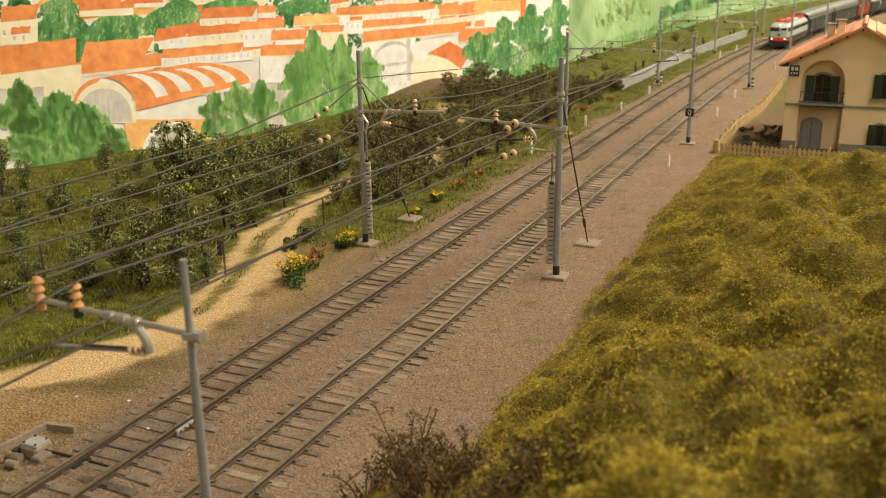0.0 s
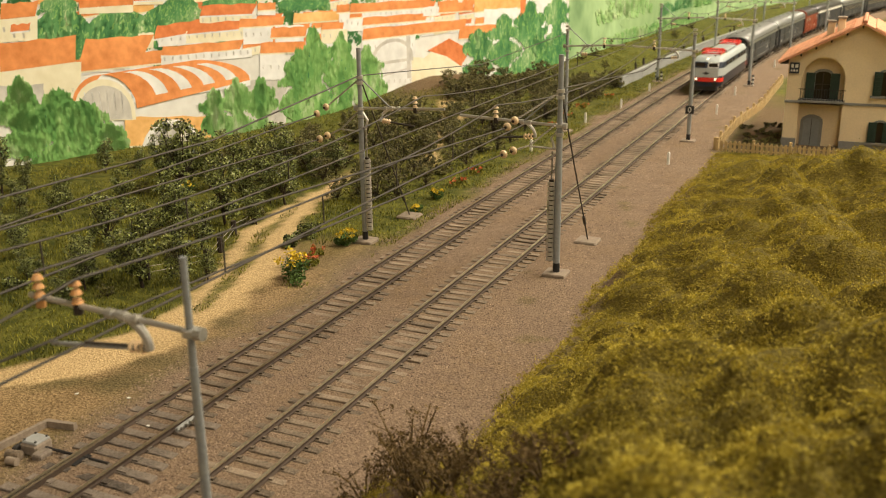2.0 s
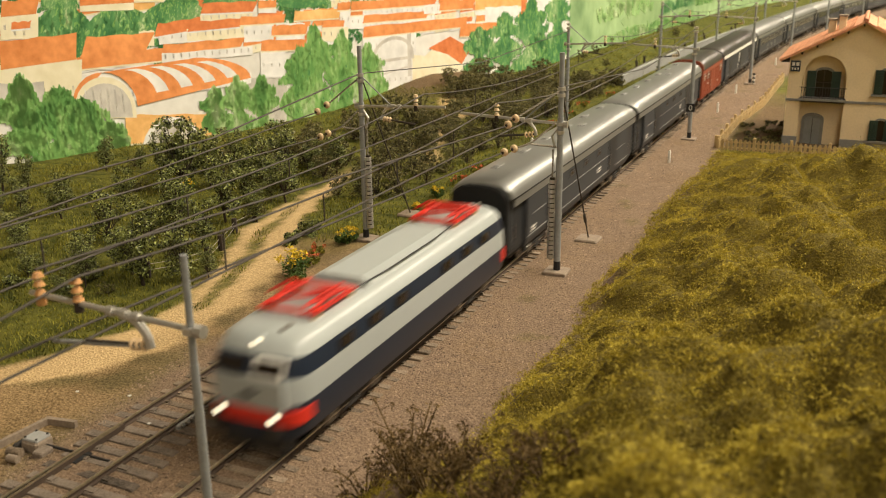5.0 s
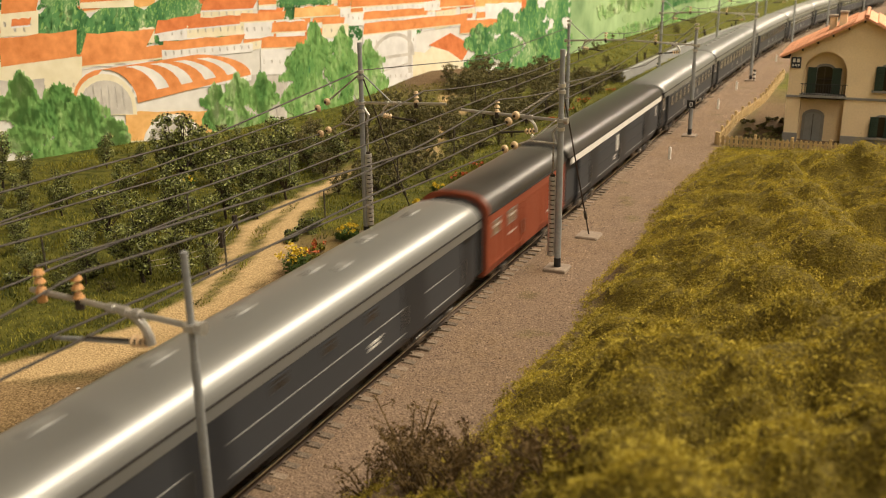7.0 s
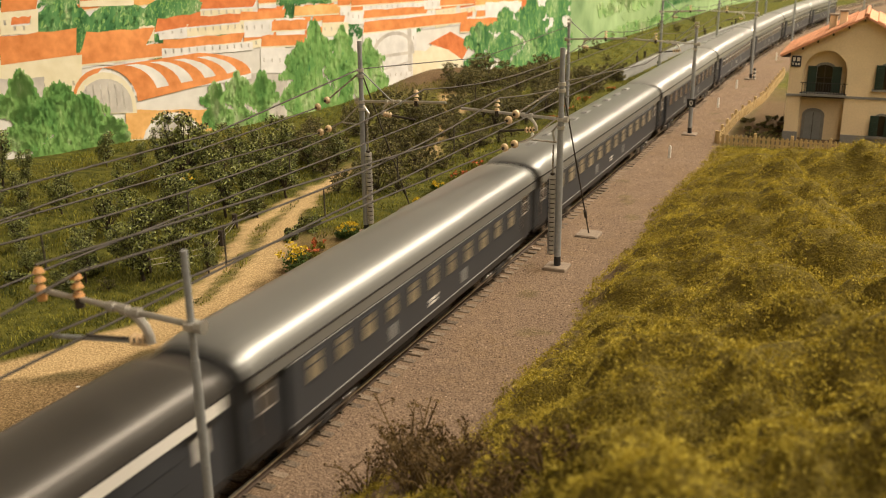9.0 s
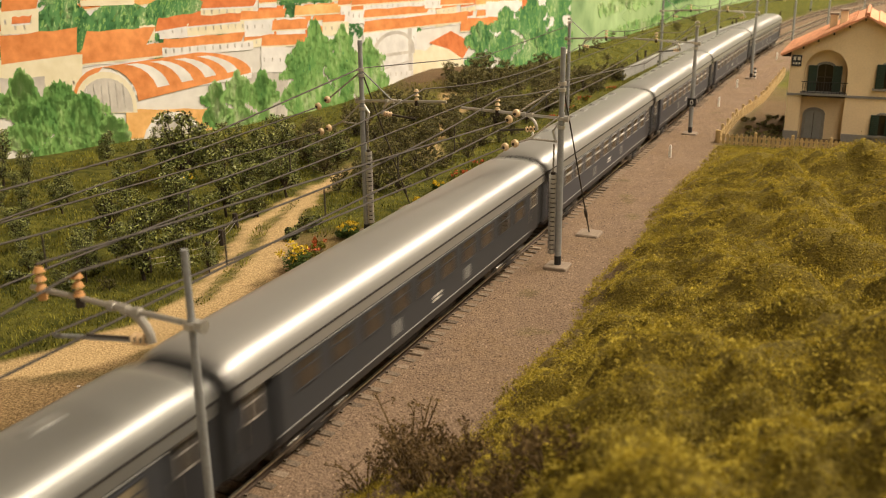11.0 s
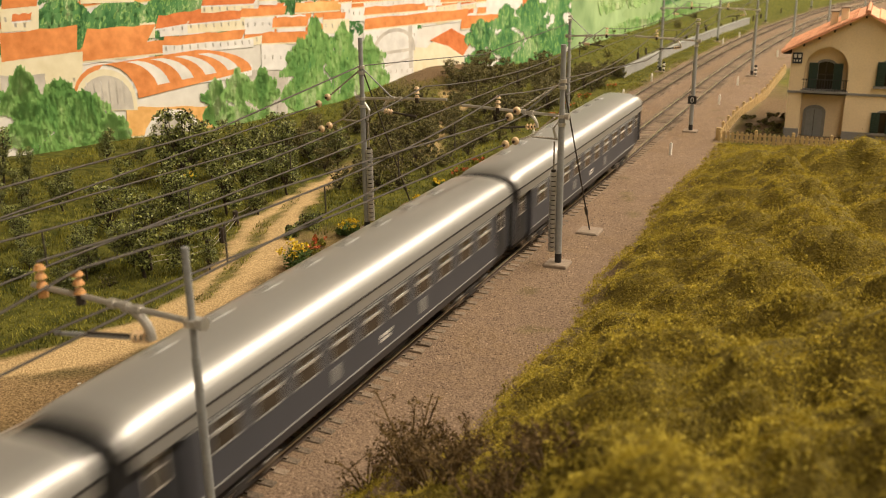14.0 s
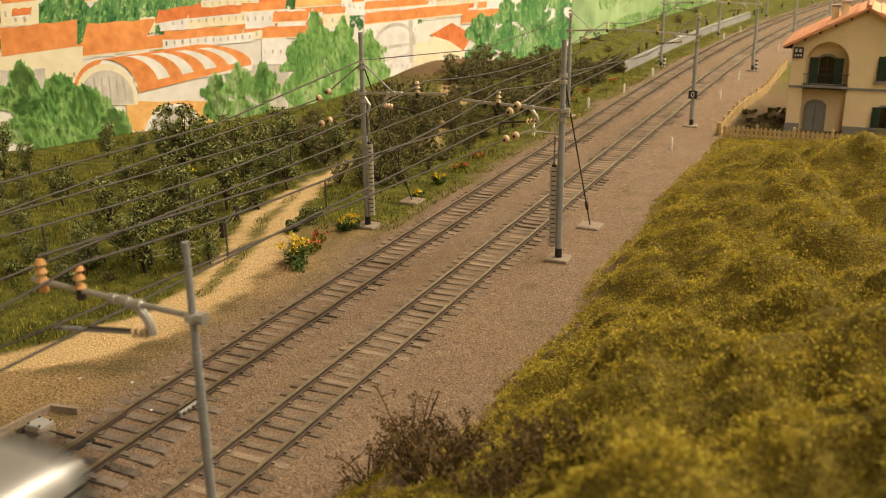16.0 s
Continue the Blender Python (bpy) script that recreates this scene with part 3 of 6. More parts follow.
def feeder(name, pts, r=0.00036, label="dark tensioned anchor wire ending in porcelain insulators", ins=()):
    t = thing(name, Matrix(), label, "overhead wire", "anchor wires")
    part("strand", MB().pipe(pts, r, 6), M_WIRE, t)
    for a, b in ins:
        a, b = Vector(a), Vector(b)
        d = Vector((0.30, 0.93, 0.15)).normalized()
        c = (a + b) / 2
        mb = MB().tube(c - d * 0.0012, c - d * 0.0006, 0.0013, 0.0019, 14).tube(c - d * 0.0006, c + d * 0.0006, 0.0019, None, 14).tube(c + d * 0.0006, c + d * 0.0012, 0.0019, 0.0013, 14)
        ins_ = part("insulator", mb, M_INSUL, t, "cream porcelain insulator", True)
        part("hub", MB().tube(c - d * 0.0017, c + d * 0.0017, 0.0007, None, 10), M_POST, ins_, "dark iron hub")


# anchored wires with their insulators and twisted cables at the two weighted masts
UP, LOW = Vector((0.0104, 0.405, 0.0712)), Vector((0.0086, 0.405, 0.0586))
feeder("anchor_wire", [(-0.0132, 0.151, 0.0790), tuple(UP)], ins=((UP, (0.0118, 0.406, 0.0726)), ((0.0133, 0.407, 0.0740), (0.0147, 0.408, 0.0752))))
feeder("anchor_wire", [(-0.0095, 0.120, 0.0640), tuple(LOW)], ins=((LOW, (0.0102, 0.4055, 0.0592)), ((0.0126, 0.407, 0.0601), (0.0142, 0.408, 0.0607))))
BUP, BLOW = Vector((-0.1048, 0.425, 0.0677)), Vector((-0.1039, 0.425, 0.0544))
feeder("anchor_wire", [(-0.0675, 0.065, 0.0701), tuple(BUP)], ins=((BUP, (-0.1032, 0.426, 0.0688)), ((-0.1003, 0.427, 0.0710), (-0.0985, 0.428, 0.0725))))
feeder("anchor_wire", [(-0.0684, 0.065, 0.0766), tuple(BLOW)], ins=((BLOW, (-0.1022, 0.426, 0.0552)), ((-0.1001, 0.427, 0.0562), (-0.0985, 0.428, 0.0570))))


def cable(points, label="twisted steel cable holding the overhead wire"):
    """A cable of two twisted strands."""
    t = thing("twisted_cable", Matrix(), label, "cable", "twisted cables")
    for k in (0, 1):
        pts = []
        for a, b in zip(points, points[1:]):
            a, b = Vector(a), Vector(b)
            n = max(4, int((b - a).length / 0.0007))
            for i in range(n + 1):
                an = 1.5 * len(pts) + 3.1416 * k
                pts.append(a.lerp(b, i / n) + Vector((0, 0.0003 * math.cos(an), 0.0003 * math.sin(an))))
        part("strand", MB().pipe(pts, 0.00032, 5), M_CHAIN, t)


cable([(0.0147, 0.408, 0.0752), (0.0313, 0.4210, 0.0868)])
cable([(0.0142, 0.408, 0.0607), (0.0200, 0.412, 0.0626), (0.0305, 0.4205, 0.0722)])
cable([(0.0200, 0.412, 0.0622), (0.0299, 0.4205, 0.0600)])
cable([(-0.0985, 0.428, 0.0725), (-0.0828, 0.4345, 0.0862)])
cable([(-0.0985, 0.428, 0.0570), (-0.0919, 0.430, 0.0604), (-0.0828, 0.4345, 0.0700)])
cable([(-0.0919, 0.430, 0.0600), (-0.0835, 0.4345, 0.0585)])
feeder("line_wire", [(-0.0540, 0.050, 0.0880), (-0.075, 0.30, 0.0790), (-0.0828, 0.4345, 0.0880)], 0.00036, "dark bare feeder wire between masts")
feeder("line_wire", [(0.0300, 0.4200, 0.0880), (0.0310, 0.60, 0.0760), (0.0312, 0.7832, 0.0820)], 0.00030, "dark bare feeder wire between masts")
feeder("line_wire", [(-0.0828, 0.4355, 0.0880), (-0.080, 0.60, 0.0760), (-0.0770, 0.7900, 0.0820)], 0.00030, "dark bare feeder wire between masts")


def guy(top, foot):
    t = thing("guy_wire", Matrix(), "dark slanting guy wire with turnbuckle anchored in concrete block", "guy wire", "guy wires")
    part("strand", MB().tube(top, foot, 0.0004, None, 6), M_WIRE, t)
    q = Vector(foot).lerp(Vector(top), 0.12)
    part("turnbuckle", MB().tube(q, Vector(foot).lerp(Vector(top), 0.17), 0.0009, None, 8), M_WIRE, t)
    part("anchor_block", MB().box(foot[0] - 0.0062, foot[0] + 0.0062, foot[1] - 0.0065, foot[1] + 0.0065, -0.0042, -0.0018, 0.0007), M_CONC, t, "sand-coloured concrete anchor block")


guy((0.0313, 0.4218, 0.088), (0.0307, 0.4807, -0.0018))
guy((-0.0828, 0.4351, 0.088), (-0.0826, 0.4900, -0.0018))

# ---- painted backdrop ----
A0, A1 = Vector((-0.5303, 0.0, 0)), Vector((-0.1995, 1.198, 0))
BDIR = (A1 - A0).normalized()
BNOR = Vector((BDIR.y, -BDIR.x, 0))


def on_board(u, v, lift=0.0):
    return A0 + BDIR * u + Vector((0, 0, v)) + BNOR * lift


def board(name, pts, material, label, zt=0.17):
    mb = MB()
    for a, b in zip(pts, pts[1:]):
        a, b = Vector((*a, 0)), Vector((*b, 0))
        d = (b - a).normalized()
        nrm = Vector((d.y, -d.x, 0)) * -0.006
        mb.prism([(a.x, a.y), (b.x, b.y), (b.x + nrm.x, b.y + nrm.y), (a.x + nrm.x, a.y + nrm.y)], "z", -0.05, zt)
    return solid(name, mb, material, Matrix(), label, "backdrop", kind="structure")


M_WASH = mat("pale painted wash", (0.75, 0.73, 0.68), 0.85, 0, 0.08, 14, 0, 6, (0.83, 0.82, 0.78))
M_HILLPAINT = mat("green painted hills", (0.17, 0.33, 0.13), 0.85, 0, 0.30, 9, 0, 3, (0.36, 0.50, 0.25))
board("backdrop_town", [(-0.806, -1.0), (A1.x, A1.y)], M_WASH, "backdrop board painted with a town of orange roofs")
board("backdrop_hills", [(A1.x, A1.y), (-0.145, 2.2), (0.064, 3.2), (0.494, 4.3), (0.945, 5.1), (1.224, 5.5)], M_HILLPAINT, "backdrop board painted with soft green hills")

# ---- the town painted on the board ----
TOWN = bpy.data.objects["backdrop_town"]
HILLS = bpy.data.objects["backdrop_hills"]


def paint_mat(name, a, b, scale=30, vary=0.14):
    return mat(name, a, 0.8, 0, vary, scale, 0, 5, b, island=0.5)


def brush_mat(name, dark, middle, light):
    """Watercolour foliage: upright streaks of three tones that run into each other."""
    m = mat(name, middle, 0.85, 0, 0.1, 30)
    n, l = m.node_tree.nodes, m.node_tree.links
    co = n.new("ShaderNodeTexCoord")
    tones = []
    for scale, up, detail in ((95, 0.34, 4), (30, 0.7, 3)):
        mp = n.new("ShaderNodeMapping")
        mp.inputs["Scale"].default_value = (scale, scale, scale * up)
        q = n.new("ShaderNodeTexNoise")
        q.inputs["Scale"].default_value, q.inputs["Detail"].default_value = 1.0, detail
        l.new(co.outputs["Object"], mp.inputs["Vector"])
        l.new(mp.outputs["Vector"], q.inputs["Vector"])
        tones.append(q.outputs["Fac"])
    add = n.new("ShaderNodeMath")
    add.operation = "ADD"
    l.new(tones[0], add.inputs[0])
    l.new(tones[1], add.inputs[1])
    g = n.new("ShaderNodeNewGeometry")
    ma = n.new("ShaderNodeMath")
    ma.operation = "MULTIPLY_ADD"
    ma.inputs[1].default_value = 0.12
    l.new(g.outputs["Random Per Island"], ma.inputs[0])
    l.new(add.outputs[0], ma.inputs[2])
    r = n.new("ShaderNodeValToRGB")
    r.color_ramp.elements[0].position, r.color_ramp.elements[0].color = 0.43, (*dark, 1)
    r.color_ramp.elements[1].position, r.color_ramp.elements[1].color = 0.67, (*light, 1)
    r.color_ramp.elements.new(0.55).color = (*middle, 1)
    half = n.new("ShaderNodeMath")
    half.operation = "MULTIPLY"
    half.inputs[1].default_value = 0.5
    l.new(ma.outputs[0], half.inputs[0])
    l.new(half.outputs[0], r.inputs["Fac"])
    l.new(r.outputs["Color"], n["Principled BSDF"].inputs["Base Color"])
    return m


PAINT = {"o": paint_mat("orange roof paint", (0.72, 0.225, 0.055), (0.84, 0.34, 0.115)),
         "d": paint_mat("deep orange roof paint", (0.67, 0.165, 0.045), (0.77, 0.26, 0.085)),
         "l": paint_mat("yellow orange roof paint", (0.80, 0.40, 0.10), (0.88, 0.54, 0.22)),
         "w": paint_mat("off-white wall paint", (0.72, 0.71, 0.69), (0.88, 0.87, 0.85), 20, 0.08),
         "y": paint_mat("cream wall paint", (0.80, 0.72, 0.47), (0.88, 0.82, 0.64), 20, 0.08),
         "g": paint_mat("grey wall paint", (0.46, 0.43, 0.40), (0.66, 0.63, 0.57), 25, 0.12),
         "t": brush_mat("bright green tree paint", (0.130, 0.320, 0.080), (0.260, 0.490, 0.140), (0.56, 0.69, 0.39)),
         "k": brush_mat("deep green tree paint", (0.050, 0.190, 0.065), (0.110, 0.305, 0.100), (0.27, 0.47, 0.19)),
         "h": paint_mat("soft hill paint", (0.22, 0.36, 0.15), (0.30, 0.43, 0.20), 9, 0.15),
         "p": brush_mat("pale green tree paint", (0.22, 0.44, 0.13), (0.36, 0.55, 0.22), (0.60, 0.70, 0.42))}
_layer = [0]


def lay(kind, polys, name, parent=TOWN):
    """One stroke of paint: flat shapes on the board, each layer a hair above the last."""
    _layer[0] += 0 if name in ("painted_window", "painted_plank_line", "painted_eave") else 1
    lift = 0.0001 + 0.0000022 * _layer[0]
    mb = MB()
    for q in polys:
        k = len(q)
        mb.add([on_board(u, v, lift) for u, v in q] + [on_board(u, v, lift - 0.0003) for u, v in q],
               [tuple(range(k))] + [(i, (i + 1) % k, k + (i + 1) % k, k + i) for i in range(k)])
    return part(name, mb.mesh(name, PAINT[kind]), None, parent)


def paint(kind, u, v, w, h, rise, shear):
    wall = kind in "wyg"
    n = 6
    top = [(u + w - (w * i / n) + shear * (1 - 0.4 * i / n), v + h + rise * (1 - i / n) + 0.0006 * math.sin(i * 2.3 + u * 90)) for i in range(n + 1)]
    lay(kind, [[(u, v), (u + w, v + rise)] + top], "painted_wall" if wall else "painted_roof")
    if not wall:
        e = 0.0011
        lay("w" if kind == "d" else "y", [[(u, v - e), (u + w, v + rise - e), (u + w, v + rise + 0.0003), (u, v + 0.0003)]], "painted_eave")
    elif h > 0.006 and kind != "g":
        k = max(2, int(w / 0.0075))
        for i in range(k):
            a = u + w * (i + 0.35) / k
            b = v + h * 0.40 + rise * (i + 0.35) / k
            lay("g", [[(a, b), (a + 0.0017, b), (a + 0.0017, b + 0.0034), (a, b + 0.0034)]], "painted_window")
    elif kind == "g":
        for i in range(1, 5):
            a = u + w * i / 5
            lay("w", [[(a, v + h * 0.1), (a + 0.0010, v + h * 0.1), (a + 0.0010, v + h * 0.9 + rise), (a, v + h * 0.9 + rise)]], "painted_plank_line")


def strokes(kind, n, u, v, w, h, length, thick, lean, shape):
    """A cloud of brush strokes that fills a tree shape."""
    qs = []
    while len(qs) < n:
        a, b = rng.uniform(-1, 1), rng.uniform(0, 1)
        if abs(a) > shape(b):
            continue
        x, y = u + a * w / 2, v + b * h
        ln, th, an = length * rng.uniform(0.6, 1.4), thick * rng.uniform(0.6, 1.4), lean + rng.normal(0, 0.22)
        ring = [(th / 2 * math.cos(6.2832 * j / 7), ln / 2 * math.sin(6.2832 * j / 7)) for j in range(7)]
        qs.append([(x + p * math.cos(an) + q * math.sin(an), y - p * math.sin(an) + q * math.cos(an)) for p, q in ring])
    return qs


def grove(u, v, w, h):
    lay("k", [[(u + w / 2 * math.cos(6.2832 * i / 24) * (0.92 + 0.08 * math.sin(i * 2.9)), v + h / 2 + h / 2 * math.sin(6.2832 * i / 24) * (0.92 + 0.08 * math.sin(i * 1.9))) for i in range(24)]], "painted_grove")
    for kind, n in (("p", 60), ("k", 240), ("t", 110), ("k", 160)):
        lay(kind, strokes(kind, n, u, v, w, h, h * 0.15, h * 0.06, 0.35, lambda b: 1.0 - 0.75 * b ** 3), "painted_grove")


def poplar(u, v, w, h):
    shape = lambda b: 0.62 + 0.38 * math.sin(b * 13 + u * 60) if b < 0.62 else min(1.0, (1.03 - b) * 3.2) * (0.8 + 0.2 * math.sin(b * 31 + u * 90))
    dark = u > 1.02
    side = [(b, 0.93 * shape(b) * w / 2) for b in (i / 22 for i in range(23))]
    lay("k" if dark else "t", [[(u + a, v + b * h) for b, a in side] + [(u - a, v + b * h) for b, a in reversed(side)]], "painted_poplar")
    for kind, n in (("p", 60 if dark else 160), ("k", 420 if dark else 60), ("t", 160 if dark else 620), ("k", 360 if dark else 0), ("t", 40 if dark else 380)):
        lay(kind, strokes(kind, n, u, v, w * 1.08, h, 0.0058, 0.0019, 0.0, shape), "painted_poplar")


def arc(u0, v0, u1, v1, rise, n=12):
    return [(u0 + (u1 - u0) * (0.5 - 0.5 * math.cos(math.pi * i / n)), v0 + (v1 - v0) * i / n + rise * math.sin(math.pi * i / n)) for i in range(n + 1)]


def halls():
    """The barrel-roofed hall with white stripes, and the two smaller arched halls."""
    front_arc = arc(0.549, 0.040, 0.604, 0.033, 0.026)
    back_arc = arc(0.655, 0.066, 0.7195, 0.0430, 0.0075)
    lay("o", [front_arc[:7] + back_arc[3:][:1] + back_arc[3:] + front_arc[12:5:-1]], "painted_roof")
    for i in range(4):
        a, b = 0.17 + 0.205 * i, 0.27 + 0.205 * i
        f = lambda k, t: (front_arc[k][0] + (back_arc[k][0] - front_arc[k][0]) * t, front_arc[k][1] + (back_arc[k][1] - front_arc[k][1]) * t)
        ks = range(6, 12)
        lay("w", [[f(k, a) for k in ks] + [f(k, b) for k in reversed(ks)]], "painted_roof_stripe")
    lay("y", [arc(0.551, 0.0385, 0.602, 0.0325, 0.0235) + [(0.602, 0.024), (0.551, 0.030)]], "painted_wall")
    lay("g", [arc(0.5545, 0.037, 0.5985, 0.0322, 0.0195) + [(0.5985, 0.0250), (0.5545, 0.0300)]], "painted_gate")
    for i in range(6):
        a = 0.560 + 0.0062 * i
        lay("w", [[(a, 0.030), (a + 0.0008, 0.030), (a + 0.0008, 0.051 - 0.0004 * i), (a, 0.051 - 0.0004 * i)]], "painted_plank_line")
    lay("w", [arc(0.604, -0.004, 0.664, -0.010, 0.027) + [(0.664, -0.02), (0.604, -0.02)]], "painted_wall")
    lay("g", [arc(0.608, -0.005, 0.660, -0.011, 0.0235) + [(0.660, -0.02), (0.608, -0.02)]], "painted_gate")
    for i in range(4):
        a = 0.617 + 0.0105 * i
        lay("w", [[(a, -0.01), (a + 0.0009, -0.01), (a + 0.0009, 0.0105), (a, 0.0105)]], "painted_plank_line")
    lay("g", [arc(0.874, 0.043, 0.938, 0.045, 0.021) + [(0.938, 0.040), (0.874, 0.040)]], "painted_gate")
    lay("w", [arc(0.879, 0.044, 0.933, 0.046, 0.0165) + [(0.933, 0.043), (0.879, 0.043)]], "painted_wall")
    lay("g", [[(0.928, 0.022), (0.934, 0.022), (0.934, 0.066), (0.928, 0.066)], [(0.876, 0.026), (0.934, 0.032), (0.934, 0.0335), (0.876, 0.0275)]], "painted_shade_line")
    lay("y", [[(0.935, -0.004), (1.019, -0.004), (1.019, 0.036), (0.979, 0.052), (0.935, 0.030)]], "painted_wall")
    lay("d", [[(0.962, 0.0480), (0.999, 0.0580), (1.036, 0.0420), (1.019, 0.0260), (0.994, 0.0390)]], "painted_roof")
    for i in range(3):
        a = 0.950 + 0.018 * i
        lay("g", [[(a, 0.006), (a + 0.003, 0.006), (a + 0.003, 0.019), (a, 0.019)]], "painted_window")


# soft wash at the foot of the board
lay("p", [[(0.30, -0.04), (0.90, -0.04), (0.90, 0.000), (0.74, 0.010), (0.58, 0.020), (0.30, 0.030)]], "painted_meadow")


def cottages():
    """Crowded little houses that fill the far part of the painted town."""
    for row in range(6):
        v = 0.128 - 0.0115 * row
        u = 0.36 + rng.uniform(0, 0.02)
        while u < 1.13:
            w = rng.uniform(0.018, 0.040)
            h = rng.uniform(0.005, 0.009)
            tilt = rng.uniform(0.0, 0.0025)
            if rng.random() < 0.82:
                paint("wyw"[int(rng.integers(0, 3))], u, v - 0.007, w, 0.0075, tilt, 0.0)
                paint("odl"[int(rng.choice((0, 0, 0, 1, 1, 2)))], u - 0.001, v, w + 0.002, h * 0.75, tilt, rng.uniform(0, 0.004))
            else:
                lay("k", strokes("k", 60, u + w / 2, v - 0.008, w, 0.018, 0.004, 0.003, 0.5, lambda b: 1.0 - 0.7 * b ** 3), "painted_grove")
            u += w * rng.uniform(0.95, 1.35)


cottages()
grove(0.5492, 0.0769, 0.0534, 0.0354)
grove(0.5969, 0.0793, 0.0637, 0.0308)
grove(0.6417, 0.0881, 0.0534, 0.0237)
grove(0.5493, 0.1108, 0.0306, 0.0109)
grove(0.7049, 0.1050, 0.0629, 0.0108)
grove(0.7866, 0.0987, 0.0659, 0.0137)
grove(0.6537, 0.1000, 0.0382, 0.0174)
grove(0.5600, 0.0764, 0.0183, 0.0203)
paint("y", 0.5021, 0.0925, 0.0273, 0.0168, -0.0005, 0.0026)
paint("o", 0.5045, 0.1078, 0.0257, 0.0105, 0.0008, 0.0041)
paint("y", 0.5095, 0.0927, 0.0135, 0.0062, -0.0010, 0.0009)
paint("d", 0.5104, 0.0989, 0.0137, 0.0050, 0.0003, 0.0020)
paint("y", 0.5645, 0.1083, 0.0453, 0.0053, -0.0012, 0.0007)
paint("o", 0.5651, 0.1124, 0.0453, 0.0052, 0.0002, 0.0007)
paint("y", 0.6109, 0.1126, 0.0267, 0.0029, -0.0009, 0.0004)
paint("d", 0.6113, 0.1155, 0.0267, 0.0038, -0.0003, 0.0004)
paint("w", 0.6295, 0.0790, 0.0440, 0.0106, -0.0008, 0.0013)
paint("d", 0.6255, 0.0851, 0.0440, 0.0101, 0.0032, 0.0076)
paint("y", 0.6711, 0.0932, 0.0549, 0.0073, -0.0021, 0.0008)
paint("d", 0.6719, 0.1005, 0.0548, 0.0088, -0.0012, 0.0066)
paint("y", 0.6562, 0.0796, 0.0616, 0.0100, -0.0019, 0.0010)
paint("d", 0.6569, 0.0869, 0.0543, 0.0076, 0.0004, 0.0087)
paint("w", 0.7150, 0.0740, 0.0332, 0.0163, -0.0011, 0.0016)
paint("o", 0.7115, 0.0887, 0.0499, 0.0070, -0.0008, 0.0031)
paint("w", 0.7329, 0.0979, 0.0205, 0.0058, -0.0011, 0.0005)
paint("o", 0.7333, 0.1018, 0.0206, 0.0062, -0.0001, 0.0005)
paint("y", 0.6113, 0.0788, 0.0134, 0.0121, -0.0003, 0.0016)
paint("o", 0.5596, 0.0731, 0.0545, 0.0165, -0.0007, 0.0125)
paint("w", 0.5587, 0.0664, 0.0281, 0.0067, -0.0028, 0.0009)
paint("o", 0.5587, 0.0664, 0.0746, 0.0098, -0.0003, 0.0032)
paint("o", 0.6306, 0.0709, 0.0802, 0.0076, -0.0004, 0.0052)
paint("w", 0.6304, 0.0646, 0.0928, 0.0071, -0.0020, 0.0008)
paint("y", 0.4938, 0.0392, 0.0617, 0.0360, -0.0018, 0.0056)
paint("o", 0.4989, 0.0721, 0.0576, 0.0193, 0.0017, 0.0030)
paint("g", 0.4944, 0.0431, 0.0318, 0.0196, -0.0022, 0.0030)
paint("g", 0.7009, -0.0066, 0.0555, 0.0517, -0.0076, 0.0051)
paint("w", 0.7310, 0.0419, 0.0277, 0.0237, -0.0030, 0.0022)
paint("o", 0.7330, 0.0647, 0.0524, 0.0096, -0.0030, 0.0028)
paint("w", 0.7515, 0.0731, 0.0340, 0.0148, -0.0016, 0.0013)
paint("o", 0.7459, 0.0775, 0.0420, 0.0087, -0.0016, 0.0027)
paint("l", 0.7736, 0.0886, 0.0575, 0.0084, -0.0010, 0.0034)
paint("w", 0.8319, 0.0775, 0.0310, 0.0190, -0.0021, 0.0012)
paint("y", 0.8074, 0.0677, 0.0345, 0.0135, -0.0027, 0.0009)
paint("o", 0.8083, 0.0802, 0.0282, 0.0061, -0.0009, 0.0019)
paint("o", 0.8292, 0.0946, 0.0167, 0.0072, 0.0001, 0.0020)
paint("w", 0.8456, 0.0766, 0.0317, 0.0138, -0.0022, 0.0008)
paint("o", 0.8463, 0.0889, 0.0301, 0.0089, -0.0002, 0.0029)
paint("w", 0.8634, 0.0862, 0.0939, 0.0086, -0.0033, 0.0005)
paint("o", 0.8467, 0.0936, 0.1182, 0.0084, -0.0006, 0.0036)
paint("w", 0.8628, 0.0743, 0.0941, 0.0076, -0.0031, 0.0004)
paint("o", 0.8631, 0.0808, 0.0960, 0.0074, -0.0009, 0.0036)
paint("w", 0.9555, 0.0842, 0.0280, 0.0092, -0.0010, 0.0003)
paint("o", 0.9807, 0.0863, 0.0594, 0.0098, -0.0008, 0.0041)
paint("w", 1.0432, 0.0779, 0.0954, 0.0087, -0.0043, 0.0000)
paint("l", 1.0432, 0.0835, 0.0975, 0.0134, -0.0001, 0.0021)
paint("w", 0.8614, 0.0469, 0.0802, 0.0252, -0.0027, 0.0013)
paint("o", 0.8624, 0.0667, 0.1642, 0.0106, -0.0002, 0.0037)
paint("w", 1.0622, 0.0463, 0.0653, 0.0393, -0.0012, -0.0001)
paint("o", 1.0154, 0.0562, 0.0786, 0.0133, -0.0020, 0.0031)
paint("w", 0.8714, 0.0062, 0.0660, 0.0395, -0.0045, 0.0020)
paint("l", 0.5901, 0.0043, 0.0814, 0.0231, -0.0103, 0.0030)
paint("w", 0.5593, 0.0373, 0.1599, 0.0093, 0.0009, 0.0012)
paint("y", 0.9350, 0.0128, 0.0849, 0.0307, -0.0135, 0.0010)
